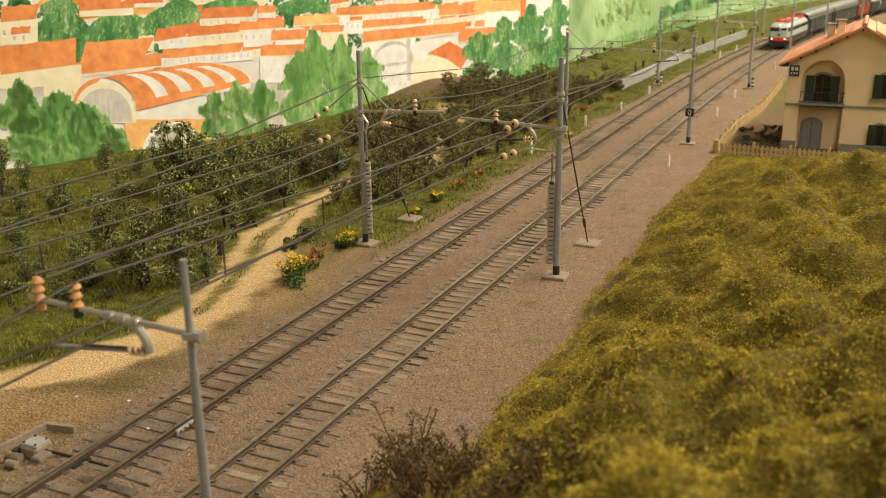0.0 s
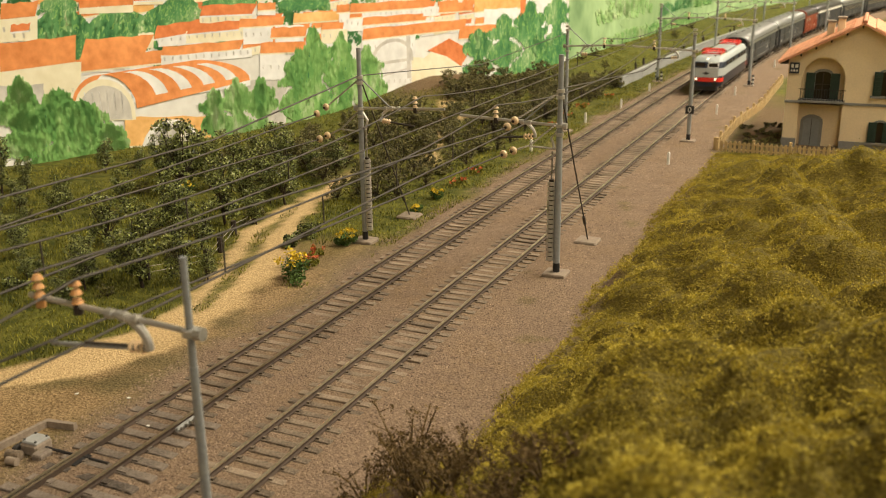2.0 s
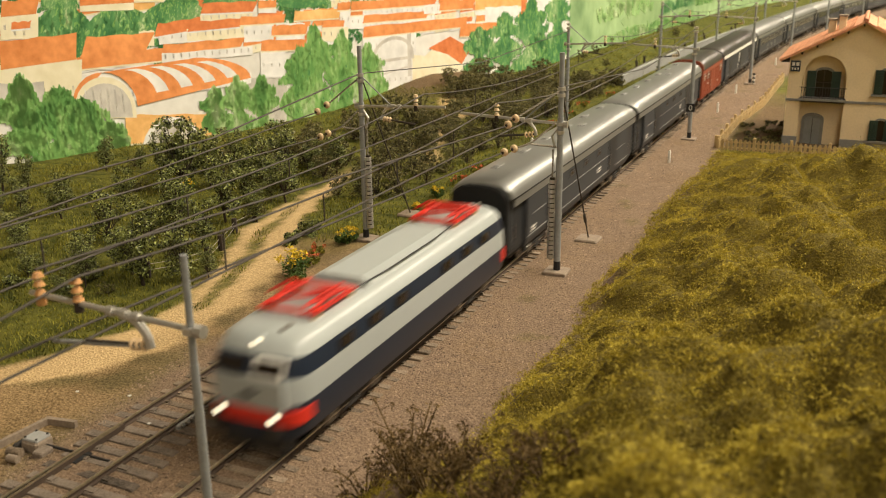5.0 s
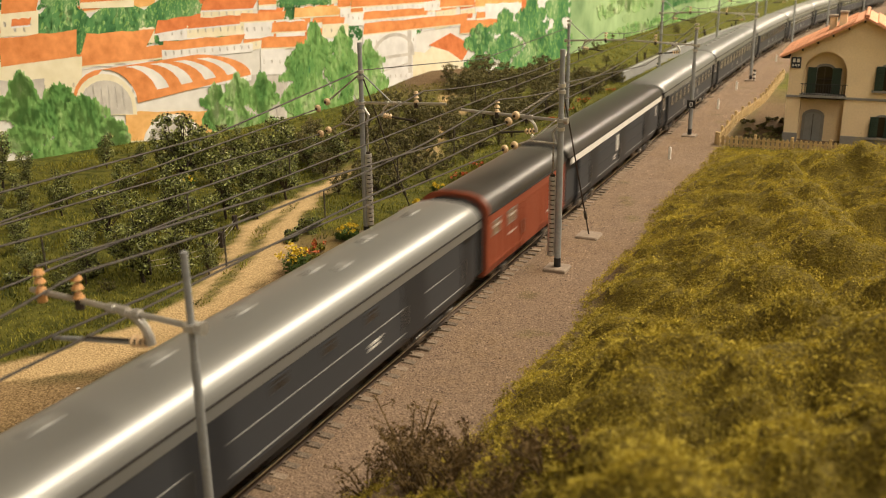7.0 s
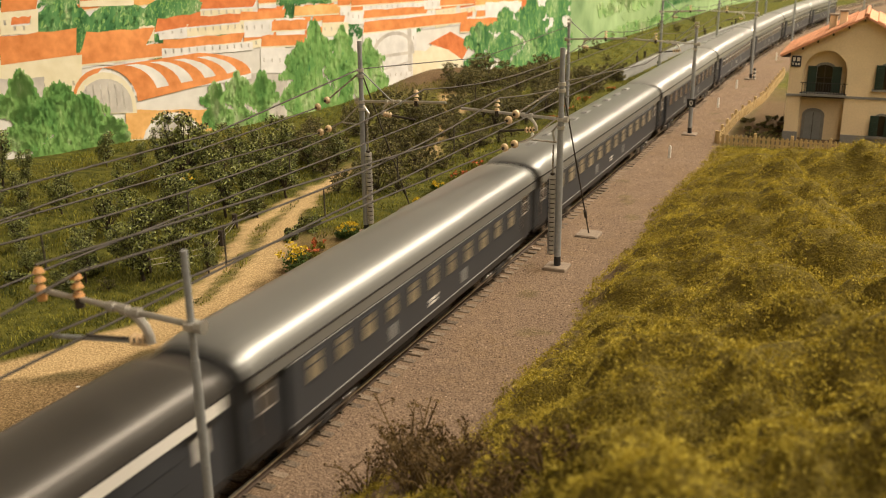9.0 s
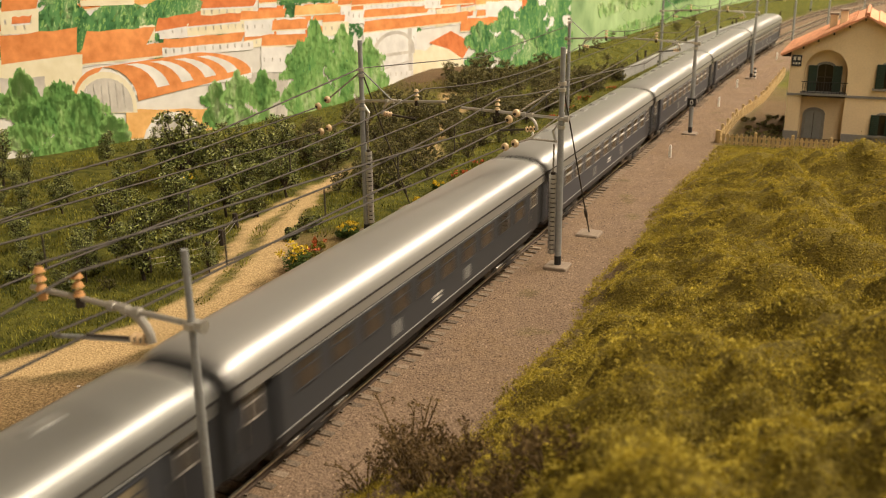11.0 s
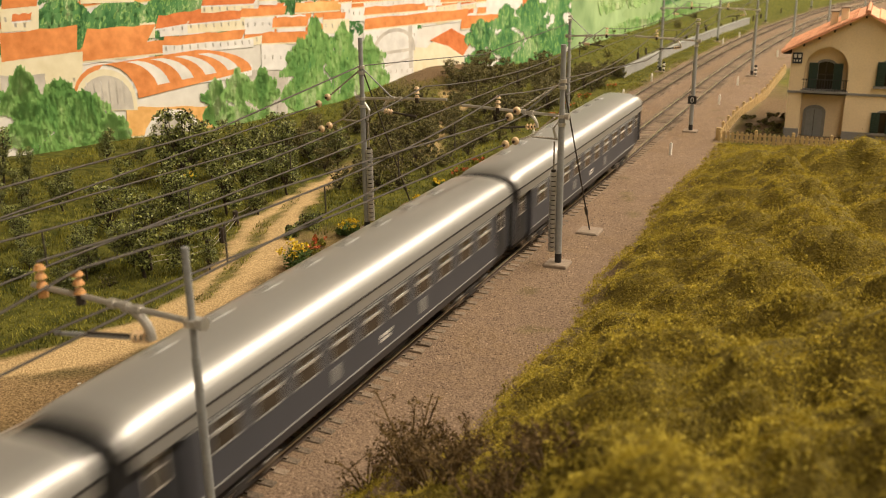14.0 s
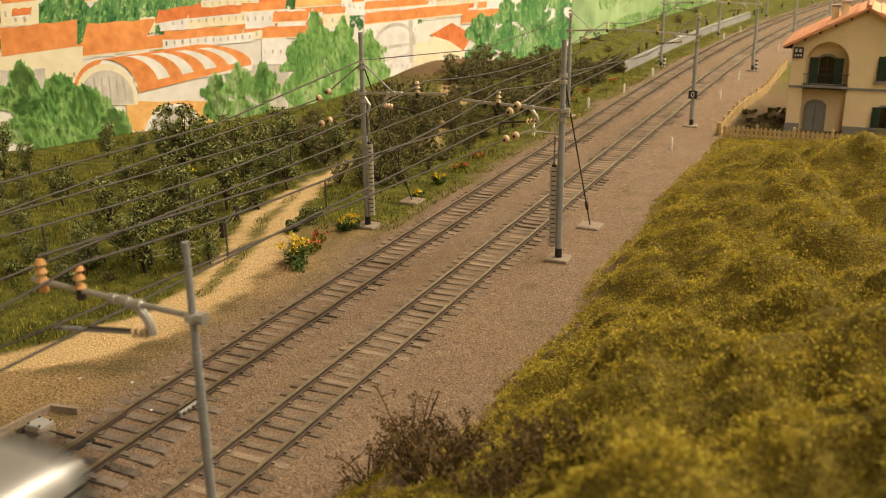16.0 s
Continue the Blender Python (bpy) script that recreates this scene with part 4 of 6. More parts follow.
paint("w", 1.1463, 0.0491, 0.0893, 0.0453, -0.0066, -0.0011)
paint("d", 1.1340, 0.0699, 0.0118, 0.0263, -0.0007, -0.0006)
halls()
poplar(0.7775, -0.0174, 0.0498, 0.0823)
poplar(0.7973, -0.0239, 0.0553, 0.1067)
poplar(0.8334, -0.0265, 0.0470, 0.1024)
poplar(0.8682, -0.0229, 0.0538, 0.0832)
poplar(0.5081, 0.0101, 0.0377, 0.0476)
poplar(0.5380, 0.0016, 0.0494, 0.0531)
poplar(0.5567, 0.0019, 0.0420, 0.0420)
poplar(0.5109, 0.0288, 0.0209, 0.0377)
poplar(0.6793, -0.0068, 0.0298, 0.0454)
poplar(0.7033, -0.0141, 0.0375, 0.0584)
poplar(0.7309, -0.0147, 0.0361, 0.0575)
poplar(1.0509, 0.0141, 0.0535, 0.0501)
poplar(1.1011, 0.0097, 0.0688, 0.0675)
poplar(1.1547, 0.0043, 0.0739, 0.0862)
poplar(1.2134, -0.0021, 0.0691, 0.1032)
poplar(1.1726, 0.0081, 0.0504, 0.0410)
poplar(0.5779, -0.0029, 0.0293, 0.0261)


def hill_paint():
    """Rounded hills and trees brushed on the second board."""
    pts = [Vector((A1.x, A1.y, 0)), Vector((-0.145, 2.2, 0)), Vector((0.064, 3.2, 0))]
    for i in range(10):
        a, b = (pts[0], pts[1]) if i < 7 else (pts[1], pts[2])
        d = (b - a).normalized()
        nn = Vector((d.y, -d.x, 0))
        u = rng.uniform(0.04, 0.96) * (b - a).length
        z = rng.uniform(0.03, 0.13)
        w, h = rng.uniform(0.05, 0.15), rng.uniform(0.012, 0.03)
        lift = 0.0003 + 0.00001 * i
        q = []
        for k in range(16):
            an = 6.2832 * k / 16
            q.append(a + d * (u + w * math.cos(an)) + Vector((0, 0, z + h * math.sin(an))) + nn * lift)
        mb = MB().add([*q, *[p - nn * 0.0004 for p in q]], [tuple(range(16))] + [(j, (j + 1) % 16, 16 + (j + 1) % 16, 16 + j) for j in range(16)])
        part("painted_hill", mb.mesh("painted_hill", PAINT["h"]), None, HILLS)


def hill_groves():
    """Dark tree masses and pale meadows brushed on the hills."""
    a, b = Vector((A1.x, A1.y, 0)), Vector((-0.145, 2.2, 0))
    d = (b - a).normalized()
    nn = Vector((d.y, -d.x, 0))
    for i, (u, z, w, h, kind, n) in enumerate(((0.50, 0.040, 0.10, 0.018, "k", 130), (0.62, 0.044, 0.14, 0.022, "k", 170), (0.78, 0.040, 0.16, 0.020, "t", 150), (0.90, 0.046, 0.18, 0.020, "k", 150), (0.25, 0.050, 0.30, 0.030, "p", 120), (0.55, 0.014, 0.40, 0.016, "t", 160), (0.30, 0.012, 0.30, 0.018, "p", 120))):
        mb = MB()
        for q in strokes(kind, n, u, z, w, h, h * 0.30, w * 0.05, 0.5, lambda v: 1.0 - 0.7 * v ** 3):
            pts = [a + d * x + Vector((0, 0, y)) + nn * (0.0008 + 0.00002 * i) for x, y in q]
            mb.add([*pts, *[p - nn * 0.0004 for p in pts]], [tuple(range(7))] + [(j, (j + 1) % 7, 7 + (j + 1) % 7, 7 + j) for j in range(7)])
        part("painted_grove", mb.mesh("painted_grove", PAINT[kind]), None, HILLS)


hill_paint()
hill_groves()

# ---- low masonry wall beside the line, far end ----
def far_wall():
    t = thing("retaining_wall", Matrix(), "low pale grey masonry retaining wall beside the line", "wall")
    ss = np.arange(1.075, 1.86, 0.095)
    for a, b in zip(ss, ss[1:]):
        p, q = line(a, -0.1005)[0], line(b - 0.0012, -0.1005)[0]
        d = (q - p).normalized()
        nn = Vector((d.y, -d.x, 0)) * 0.004
        part("wall_panel", MB().prism([(p.x, p.y), (q.x, q.y), (q.x - nn.x, q.y - nn.y), (p.x - nn.x, p.y - nn.y)], "z", -0.006, 0.0072), M_WALLSTONE, t)
        part("coping", MB().prism([(p.x + nn.x * 0.2, p.y), (q.x + nn.x * 0.2, q.y), (q.x - nn.x * 1.2, q.y - nn.y), (p.x - nn.x * 1.2, p.y - nn.y)], "z", 0.0072, 0.0084), M_WALLSTONE, t)


far_wall()

# ---- marker pegs, striped posts, dark fence posts ----
peg = thing("marker_peg", pose(0.0330, 0.690, -0.0034), "small white marker peg in the gravel", "marker post", "white marker pegs")
part("shaft", MB().box(-0.0010, 0.0010, -0.0010, 0.0010, 0, 0.0085, 0.0004), M_WHITE, peg)
part("cap", MB().prism([(-0.0010, 0.0085), (0.0010, 0.0085), (0.0, 0.0098)], "y", -0.0010, 0.0010), M_WHITE, peg)
for s, off in ((0.93, 0.030), (1.06, 0.028), (1.34, 0.034), (0.70, -0.078), (0.84, -0.074), (0.93, -0.0636), (1.055, -0.064), (1.28, -0.062), (1.466, -0.0625), (1.574, -0.060)):
    p = line(s, off)[0]
    copy_thing(peg, pose(p.x, p.y, -0.0034))


def striped_post(x, y):
    t = thing("striped_post", pose(x, y, -0.0034), "small post banded black and white", "marker post", "striped posts")
    for i in range(6):
        part("band", MB().tube((0, 0, i * 0.0022), (0, 0, i * 0.0022 + 0.0022), 0.0014, None, 10), (M_WHITE, M_BLACK)[i % 2], t)


striped_post(0.0405, 1.136)
striped_post(-0.0640, 1.135)
striped_post(*on_line(1.165, -0.082))
post = solid("fence_post", MB().tube((0, 0, -0.004), (0.0005, 0.0003, 0.0085), 0.0017, 0.0015, 8), M_POST, pose(-0.138, 0.366, zat(-0.138, 0.366)), "dark rough wooden field fence post", "fence post", "field fence posts")
FIELD = ((-0.138, 0.366), (-0.145, 0.387), (-0.156, 0.415), (-0.160, 0.440), (-0.152, 0.338))
for x, y in FIELD[1:]:
    copy_thing(post, pose(x, y, zat(x, y), 0, 0, x * 3000))
for (x0, y0), (x1, y1) in zip((FIELD[4], *FIELD[:3]), FIELD[:4]):
    strand = thing("fence_wire", Matrix(), "thin slack wire between field fence posts", "fence wire", "field fence wires")
    for z in (0.0035, 0.0065):
        z0, z1 = zat(x0, y0) + z, zat(x1, y1) + z
        part("strand", MB().pipe([(x0, y0, z0), ((x0 + x1) / 2, (y0 + y1) / 2, (z0 + z1) / 2 - 0.0008), (x1, y1, z1)], 0.00016, 4), M_CHAIN, strand)
for i in range(22):
    p = line(1.02 + i * 0.052, -0.118 - 0.012 * math.sin(i * 1.7))[0]
    copy_thing(post, pose(p.x, p.y, zat(p.x, p.y) + 0.001, 3 * math.sin(i), 2 * math.cos(i * 2), i * 40))

# ---- point machine and switch blade ----
pm = thing("point_machine", pose(-0.0725, 0.192, -0.0032), "weathered grey point machine with rods beside the track", "point machine")
part("motor_box", MB().box(-0.0030, 0.0042, -0.0030, 0.0042, 0.0, 0.0036, 0.0007), M_CONC, pm, "dusty grey motor box")
part("lid", MB().box(-0.0026, 0.0038, -0.0024, 0.0038, 0.0036, 0.0043, 0.0004), M_WALLSTONE, pm, "pale grey metal lid")
part("gear_case", MB().box(-0.0052, -0.0032, -0.0046, 0.0020, 0.0, 0.0026, 0.0006), M_BOGIE, pm)
part("drum", MB().tube((-0.0040, -0.0070, 0.0016), (0.0010, -0.0062, 0.0016), 0.0016, None, 12), M_SLEEPER, pm, "", True)
part("drum", MB().tube((-0.0010, -0.0098, 0.0014), (0.0028, -0.0094, 0.0014), 0.0013, None, 12), M_CONC, pm, "", True)
part("connector_box", MB().box(0.0040, 0.0080, -0.0052, 0.0004, 0.0, 0.0022, 0.0005), M_TIMBER, pm)
part("frame_bar", MB().prism([(-0.0125, -0.014), (-0.0110, -0.014), (-0.0080, 0.0132), (0.0022, 0.0150), (0.0022, 0.0166), (-0.0094, 0.0148)], "z", 0, 0.0024), M_CONC, pm, "angled pale concrete kerb")
part("end_block", MB().box(-0.0112, -0.0070, -0.0160, -0.0088, 0.0, 0.0028, 0.0006), M_CONC, pm, "concrete end block")
for yy in (0.0010,):
    part("throw_rod", MB().tube((0.0030, yy, 0.0015), (0.0300, yy + 0.0004, 0.0013), 0.0005, None, 6), M_BOGIE, pm)
for xx, yy in ((-0.0018, -0.0016), (0.0030, -0.0016), (-0.0018, 0.0030), (0.0030, 0.0030)):
    part("bolt", MB().tube((xx, yy, 0.0043), (xx, yy, 0.0047), 0.0004, None, 6), M_BOGIE, pm)
part("slide_plate", MB().box(0.0165, 0.0215, -0.0040, 0.0030, 0.0010, 0.0016), M_BLACK, pm, "black slide plate between the rails")
joint = thing("rail_joint", pose(-SPACING + GAUGE / 2 + 0.0010, 0.2230, -0.0021), "small grey clamp bolted on the rail", "rail joint")
part("clamp", MB().box(0, 0.0014, -0.0048, 0.0048, 0, 0.0015, 0.0003), M_WALLSTONE, joint)
for yy in (-0.0034, -0.0010, 0.0014, 0.0036):
    part("bolt", MB().tube((0.0010, yy, 0.0009), (0.0024, yy, 0.0009), 0.0005, None, 6), M_STEEL, joint)
chip = solid("paper_scrap", MB().prism([(-0.0006, -0.0003), (0.0004, -0.0005), (0.0007, 0.0004), (-0.0004, 0.0005)], "z", 0.0, 0.0003), M_WHITE, pose(-0.0700, 0.2330, -0.0030), "tiny white scrap lying on the dirt", "scrap", "white scraps")
for x, y, q in ((-0.0905, 0.2285, 40), (-0.0570, 0.2230, 75), (-0.0560, 0.2200, 20), (-0.0480, 0.2180, 10), (-0.0560, 0.1900, 60)):
    copy_thing(chip, pose(x, y, -0.0022 if x > -0.06 else zat(x, y), 0, 0, q))
sw = thing("switch_blade", Matrix(), "rusty tapered switch blade lying along the rail", "switch blade")
part("blade", MB().prism([(-SPACING - GAUGE / 2 + 0.0007, 0.212), (-SPACING - GAUGE / 2 + 0.0036, 0.05), (-SPACING - GAUGE / 2 + 0.0046, 0.05), (-SPACING - GAUGE / 2 + 0.0014, 0.212)], "z", ZS, -0.0003), M_RUST, sw)
part("blade_head", MB().prism([(-SPACING - GAUGE / 2 + 0.0008, 0.210), (-SPACING - GAUGE / 2 + 0.0037, 0.05), (-SPACING - GAUGE / 2 + 0.0045, 0.05), (-SPACING - GAUGE / 2 + 0.0013, 0.210)], "z", -0.0003, 0.0), M_RAIL_B, sw, "worn grey blade top")

# ---- station house ----
HX0, HX1, HY0, HY1, HZ = 0.1030, 0.2060, 0.7930, 0.8800, -0.0035
EAVE, RIDGE = 0.0675, 0.0945


def arch_pts(x0, x1, z0, spring, rise, n=10):
    return [(x0, z0)] + [(x0 + (x1 - x0) * (0.5 - 0.5 * math.cos(math.pi * i / n)), spring + rise * math.sin(math.pi * i / n)) for i in range(n + 1)] + [(x1, z0)]


def arched_ring(mb, x0, x1, z0, spring, rise, thick, y0, y1):
    outer = arch_pts(x0 - thick, x1 + thick, z0, spring, rise + thick)
    inner = arch_pts(x0, x1, z0, spring, rise)
    for i in range(len(outer) - 1):
        mb.prism([outer[i], outer[i + 1], inner[i + 1], inner[i]], "y", y0, y1)
    return mb


def station():
    t = thing("station_house", Matrix(), "cream plastered two-storey station house with terracotta roof", "house")
    ax0, ax1, spring, rise = 0.1135, 0.1455, 0.0500, 0.0180
    mid = (HX0 + HX1) / 2
    outline = [(HX0, HZ)] + arch_pts(ax0, ax1, HZ, spring, rise, 14) + [(HX1, HZ), (HX1, EAVE), (mid, RIDGE - 0.0015), (HX0, EAVE)]
    f = MB().prism(outline, "y", HY0, HY0 + 0.010)
    part("front_wall", f, M_PLASTER, t, "cream plaster front wall with a tall arched recess")
    part("recess_wall", MB().box(ax0 - 0.002, ax1 + 0.002, HY0 + 0.0100, HY0 + 0.0115, HZ, EAVE + 0.004), M_PLASTER, t)
    part("side_wall", MB().box(HX0, HX0 + 0.004, HY0 + 0.0101, HY1, HZ, EAVE), M_PLASTER, t)
    part("side_wall", MB().box(HX1 - 0.004, HX1, HY0 + 0.0101, HY1, HZ, EAVE), M_PLASTER, t)
    part("rear_wall", MB().prism([(HX0 + 0.0041, HZ), (HX1 - 0.0041, HZ), (HX1 - 0.0041, EAVE), (mid, RIDGE - 0.002), (HX0 + 0.0041, EAVE)], "y", HY1 - 0.004, HY1), M_PLASTER, t)
    part("plinth", MB().box(HX0 - 0.0006, ax0, HY0 - 0.0006, HY0, HZ, 0.0035).box(ax1, HX1, HY0 - 0.0006, HY0, HZ, 0.0035).box(HX0 - 0.0006, HX0, HY0, HY1, HZ, 0.0035), M_GREYTRIM, t, "grey stone plinth")
    for a, b in ((HX0 - 0.0008, ax0), (ax1, HX1)):
        part("belt_course", MB().box(a, b, HY0 - 0.0008, HY0, 0.0318, 0.0336), M_GREYTRIM, t, "grey belt course")
    # roof: two slopes of rounded tiles
    slope = math.atan2(RIDGE - EAVE, mid - HX0)
    run = (mid - HX0) / math.cos(slope) + 0.0085
    tile = MB()
    n = 6
    for i in range(n):
        a0, a1 = math.pi * i / n, math.pi * (i + 1) / n
        tile.add([(0, -0.00125 * math.cos(a0), 0.0008 * math.sin(a0)), (0, -0.00125 * math.cos(a1), 0.0008 * math.sin(a1)),
                  (0.0078, -0.0010 * math.cos(a1), 0.0006 * math.sin(a1) + 0.0003), (0.0078, -0.0010 * math.cos(a0), 0.0006 * math.sin(a0) + 0.0003)], [(0, 1, 2, 3)])
    tile.add([(0, -0.00125 * math.cos(math.pi * i / n), 0.0008 * math.sin(math.pi * i / n)) for i in range(n + 1)], [tuple(range(n + 1))])
    tm = tile.mesh("roof_tile", M_TILE, True)
    rest = MB()
    count = 0
    for sd in (-1, 1):
        base = Matrix.Translation((mid, 0, RIDGE + 0.0005)) @ (Matrix.Rotation(math.pi, 4, "Z") if sd > 0 else Matrix())
        # local x runs up the slope to the ridge
        slab = part("roof_slope", MB().prism([(-run, -0.0016), (0, -0.0016), (0, -0.0002), (-run, -0.0002)], "y", HY0 - 0.007, HY1 + 0.006) if sd < 0 else
                    MB().prism([(-run, -0.0016), (0, -0.0016), (0, -0.0002), (-run, -0.0002)], "y", -HY1 - 0.006, -HY0 + 0.007), M_TILE, t, "terracotta tiled roof slope")
        slab.matrix_local = base @ Matrix.Rotation(-slope, 4, "Y")
        ys = np.arange(HY0 - 0.006, HY1 + 0.006, 0.0028)
        for j, y in enumerate(ys):
            for i in range(8):
                if count < 290 and sd < 0 and j < 36:
                    o = new("roof_tile", tm)
                    o.parent = slab
                    o.matrix_local = pose(-run + i * 0.0072, float(y), float(rng.uniform(-0.0002, 0.0003)), 0, 0, float(rng.uniform(-2, 2)))
                    count += 1
                elif sd > 0 and j < 36:
                    rest.tube((-run + i * 0.0072, -float(y), 0), (-run + i * 0.0072 + 0.0074, -float(y), 0.0003), 0.0011, 0.0009, 6)
        if sd > 0:
            far = part("far_roof_tiles", rest, M_TILE, slab)
            tagged(far, kind="stuff")
    ridge = MB()
    for j in range(14):
        y = HY0 - 0.006 + j * 0.0070
        ridge.tube((mid, y, RIDGE + 0.0003), (mid, y + 0.0074, RIDGE + 0.0006), 0.0019, 0.0016, 8)
    part("ridge_tiles", ridge, M_TILE, t)
    for b in tails():
        part("rafter_end", MB().box(*b), M_POST, t)
    for cx, cz, cy in ((0.1302, 0.0925, 0.822), (0.1378, 0.0960, 0.815)):
        c = part("chimney", MB().box(cx - 0.0027, cx + 0.0027, cy - 0.004, cy + 0.004, 0.074, cz, 0.0003), M_PLASTER, t, "short cream chimney stack")
        part("chimney_cap", MB().box(cx - 0.0034, cx + 0.0034, cy - 0.0048, cy + 0.0048, cz, cz + 0.0014, 0.0003), M_CONC, c)
    # recess: door below, balcony and french window above
    ry = HY0 + 0.0100
    d = part("front_door", MB().prism(arch_pts(0.1178, 0.1298, HZ, 0.0162, 0.0030), "y", ry - 0.0012, ry), M_DOORGREY, t, "grey arched front door")
    part("door_surround", arched_ring(MB(), 0.1178, 0.1298, HZ, 0.0162, 0.0030, 0.0023, ry - 0.0020, ry), M_GREYTRIM, d, "grey stone door surround")
    part("door_joint", MB().box(0.1236, 0.1240, ry - 0.0015, ry - 0.0011, HZ, 0.018), M_POST, d)
    b = part("balcony", MB().box(ax0 - 0.0012, ax1 + 0.0012, HY0 - 0.0035, ry, 0.0328, 0.0344), M_GREYTRIM, t, "balcony with dark iron railing")
    part("soffit", MB().box(ax0, ax1, HY0, ry, 0.0312, 0.0328), M_POST, b)
    for i in range(17):
        x = ax0 + 0.0004 + i * (ax1 - ax0 - 0.0008) / 16
        part("baluster", MB().tube((x, HY0 - 0.0030, 0.0344), (x, HY0 - 0.0030, 0.0432), 0.00022, None, 5), M_BLACK, b)
    for z in (0.0352, 0.0432):
        part("handrail", MB().tube((ax0 - 0.001, HY0 - 0.0030, z), (ax1 + 0.001, HY0 - 0.0030, z), 0.0003, None, 5), M_BLACK, b)
    w = part("french_window", MB().prism(arch_pts(0.1233, 0.1345, 0.0344, 0.0535, 0.0024), "y", ry - 0.0010, ry), M_DARKWIN, t, "dark french window with open green shutters")
    part("window_surround", arched_ring(MB(), 0.1233, 0.1345, 0.0344, 0.0535, 0.0024, 0.0018, ry - 0.0014, ry), M_GREYTRIM, w)
    part("mullion", MB().box(0.1285, 0.1293, ry - 0.0015, ry - 0.0010, 0.0344, 0.0550).box(0.1233, 0.1345, ry - 0.0015, ry - 0.0010, 0.0455, 0.0462), M_POST, w)
    for x in (0.1164, 0.1346):
        part("shutter", MB().box(x, x + 0.0066, ry - 0.0026, ry - 0.0017, 0.0346, 0.0548), M_SHUT, w, "dark green louvred shutter")
    # windows of the plain wall
    for x0, z0, z1 in ((0.1655, 0.0040, 0.0185), (0.1655, 0.0400, 0.0570)):
        w = part("window", MB().prism(arch_pts(x0 + 0.0052, x0 + 0.0112, z0, z1, 0.0012), "y", HY0 - 0.0006, HY0 + 0.0002), M_DARKWIN, t, "dark window with green shutters")
        part("window_surround", arched_ring(MB(), x0 + 0.0046, x0 + 0.0118, z0, z1, 0.0016, 0.0014, HY0 - 0.0010, HY0), M_GREYTRIM, w)
        part("sill", MB().box(x0 - 0.0015, x0 + 0.0180, HY0 - 0.0024, HY0, z0 - 0.0018, z0 - 0.0002), M_GREYTRIM, w)
        for x in (x0, x0 + 0.0105):
            s = part("shutter", MB().box(x, x + 0.0060, HY0 - 0.0022, HY0 - 0.0012, z0, z1 + 0.0012), M_SHUT, w, "dark green louvred shutter")
            for i in range(9):
                z = z0 + 0.0012 + i * (z1 - z0 - 0.001) / 9
                part("louvre", MB().box(x + 0.0007, x + 0.0053, HY0 - 0.0026, HY0 - 0.0022, z, z + 0.0008), M_SHUT, s)
    sg = part("name_plate", MB().box(0.1040, 0.1112, HY0 - 0.0010, HY0, 0.0548, 0.0632), M_NAVY, t, "small dark plate with white bars")
    for x, z, ww, hh in ((0.1050, 0.0592, 0.0020, 0.0028), (0.1080, 0.0592, 0.0022, 0.0028), (0.1050, 0.0562, 0.0010, 0.0016), (0.1068, 0.0562, 0.0014, 0.0016), (0.1090, 0.0562, 0.0012, 0.0016)):
        part("bar", MB().box(x, x + ww, HY0 - 0.0013, HY0 - 0.0010, z, z + hh), M_WHITE, sg)


def tails():
    ends = []
    for i in range(9):
        y = HY0 - 0.0045 + i * 0.011
        ends.append((HX0 - 0.0062, HX0, y, y + 0.0012, EAVE - 0.0052, EAVE - 0.0038))
    for i in range(5):
        x = HX0 + 0.008 + i * 0.0105
        z = EAVE + (RIDGE - EAVE) * (x - HX0) / (0.5 * (HX1 - HX0))
        ends.append((x, x + 0.0012, HY0 - 0.0055, HY0, z - 0.0032, z - 0.0018))
    return ends


station()


def picket_fence(points, label):
    t = thing("picket_fence", Matrix(), label, "fence", "picket fences")
    shape = MB().prism([(-0.0010, 0), (0.0010, 0), (0.0010, 0.0082), (0, 0.0092), (-0.0010, 0.0082)], "y", -0.00045, 0.00045)
    pm_ = shape.mesh("picket", M_FENCE)
    for a, b in zip(points, points[1:]):
        a, b = Vector(a), Vector(b)
        d = (b - a)
        n = int(d.length / 0.0034)
        ang = math.degrees(math.atan2(d.y, d.x))
        for i in range(n):
            p = a + d * (i / n)
            o = new("picket", pm_)
            o.parent = t
            o.matrix_local = pose(p.x, p.y, -0.0036 + float(rng.uniform(-0.0004, 0.0003)), float(rng.normal(0, 1.2)), float(rng.normal(0, 1.5)), ang)
        side = Vector((d.y, -d.x, 0)).normalized() * -0.0009
        for z in (-0.0012, 0.0030):
            part("rail", MB().tube(a + side + Vector((0, 0, z)), b + side + Vector((0, 0, z)), 0.0006, None, 4), M_FENCE, t)
        for i in range(0, n, 8):
            p = a + d * (i / n) + side * 2
            part("post", MB().box(p.x - 0.0011, p.x + 0.0011, p.y - 0.0011, p.y + 0.0011, -0.0040, 0.0072, 0.0003), M_FENCE, t)


picket_fence([(0.0585, 0.753, 0), (0.28, 0.748, 0)], "pale weathered picket fence along the grassy bank")
picket_fence([(0.0583, 0.756, 0), (0.0590, 0.86, 0), (0.0690, 0.98, 0), (0.0700, 1.18, 0)], "leaning yellowish picket fence along the gravel")

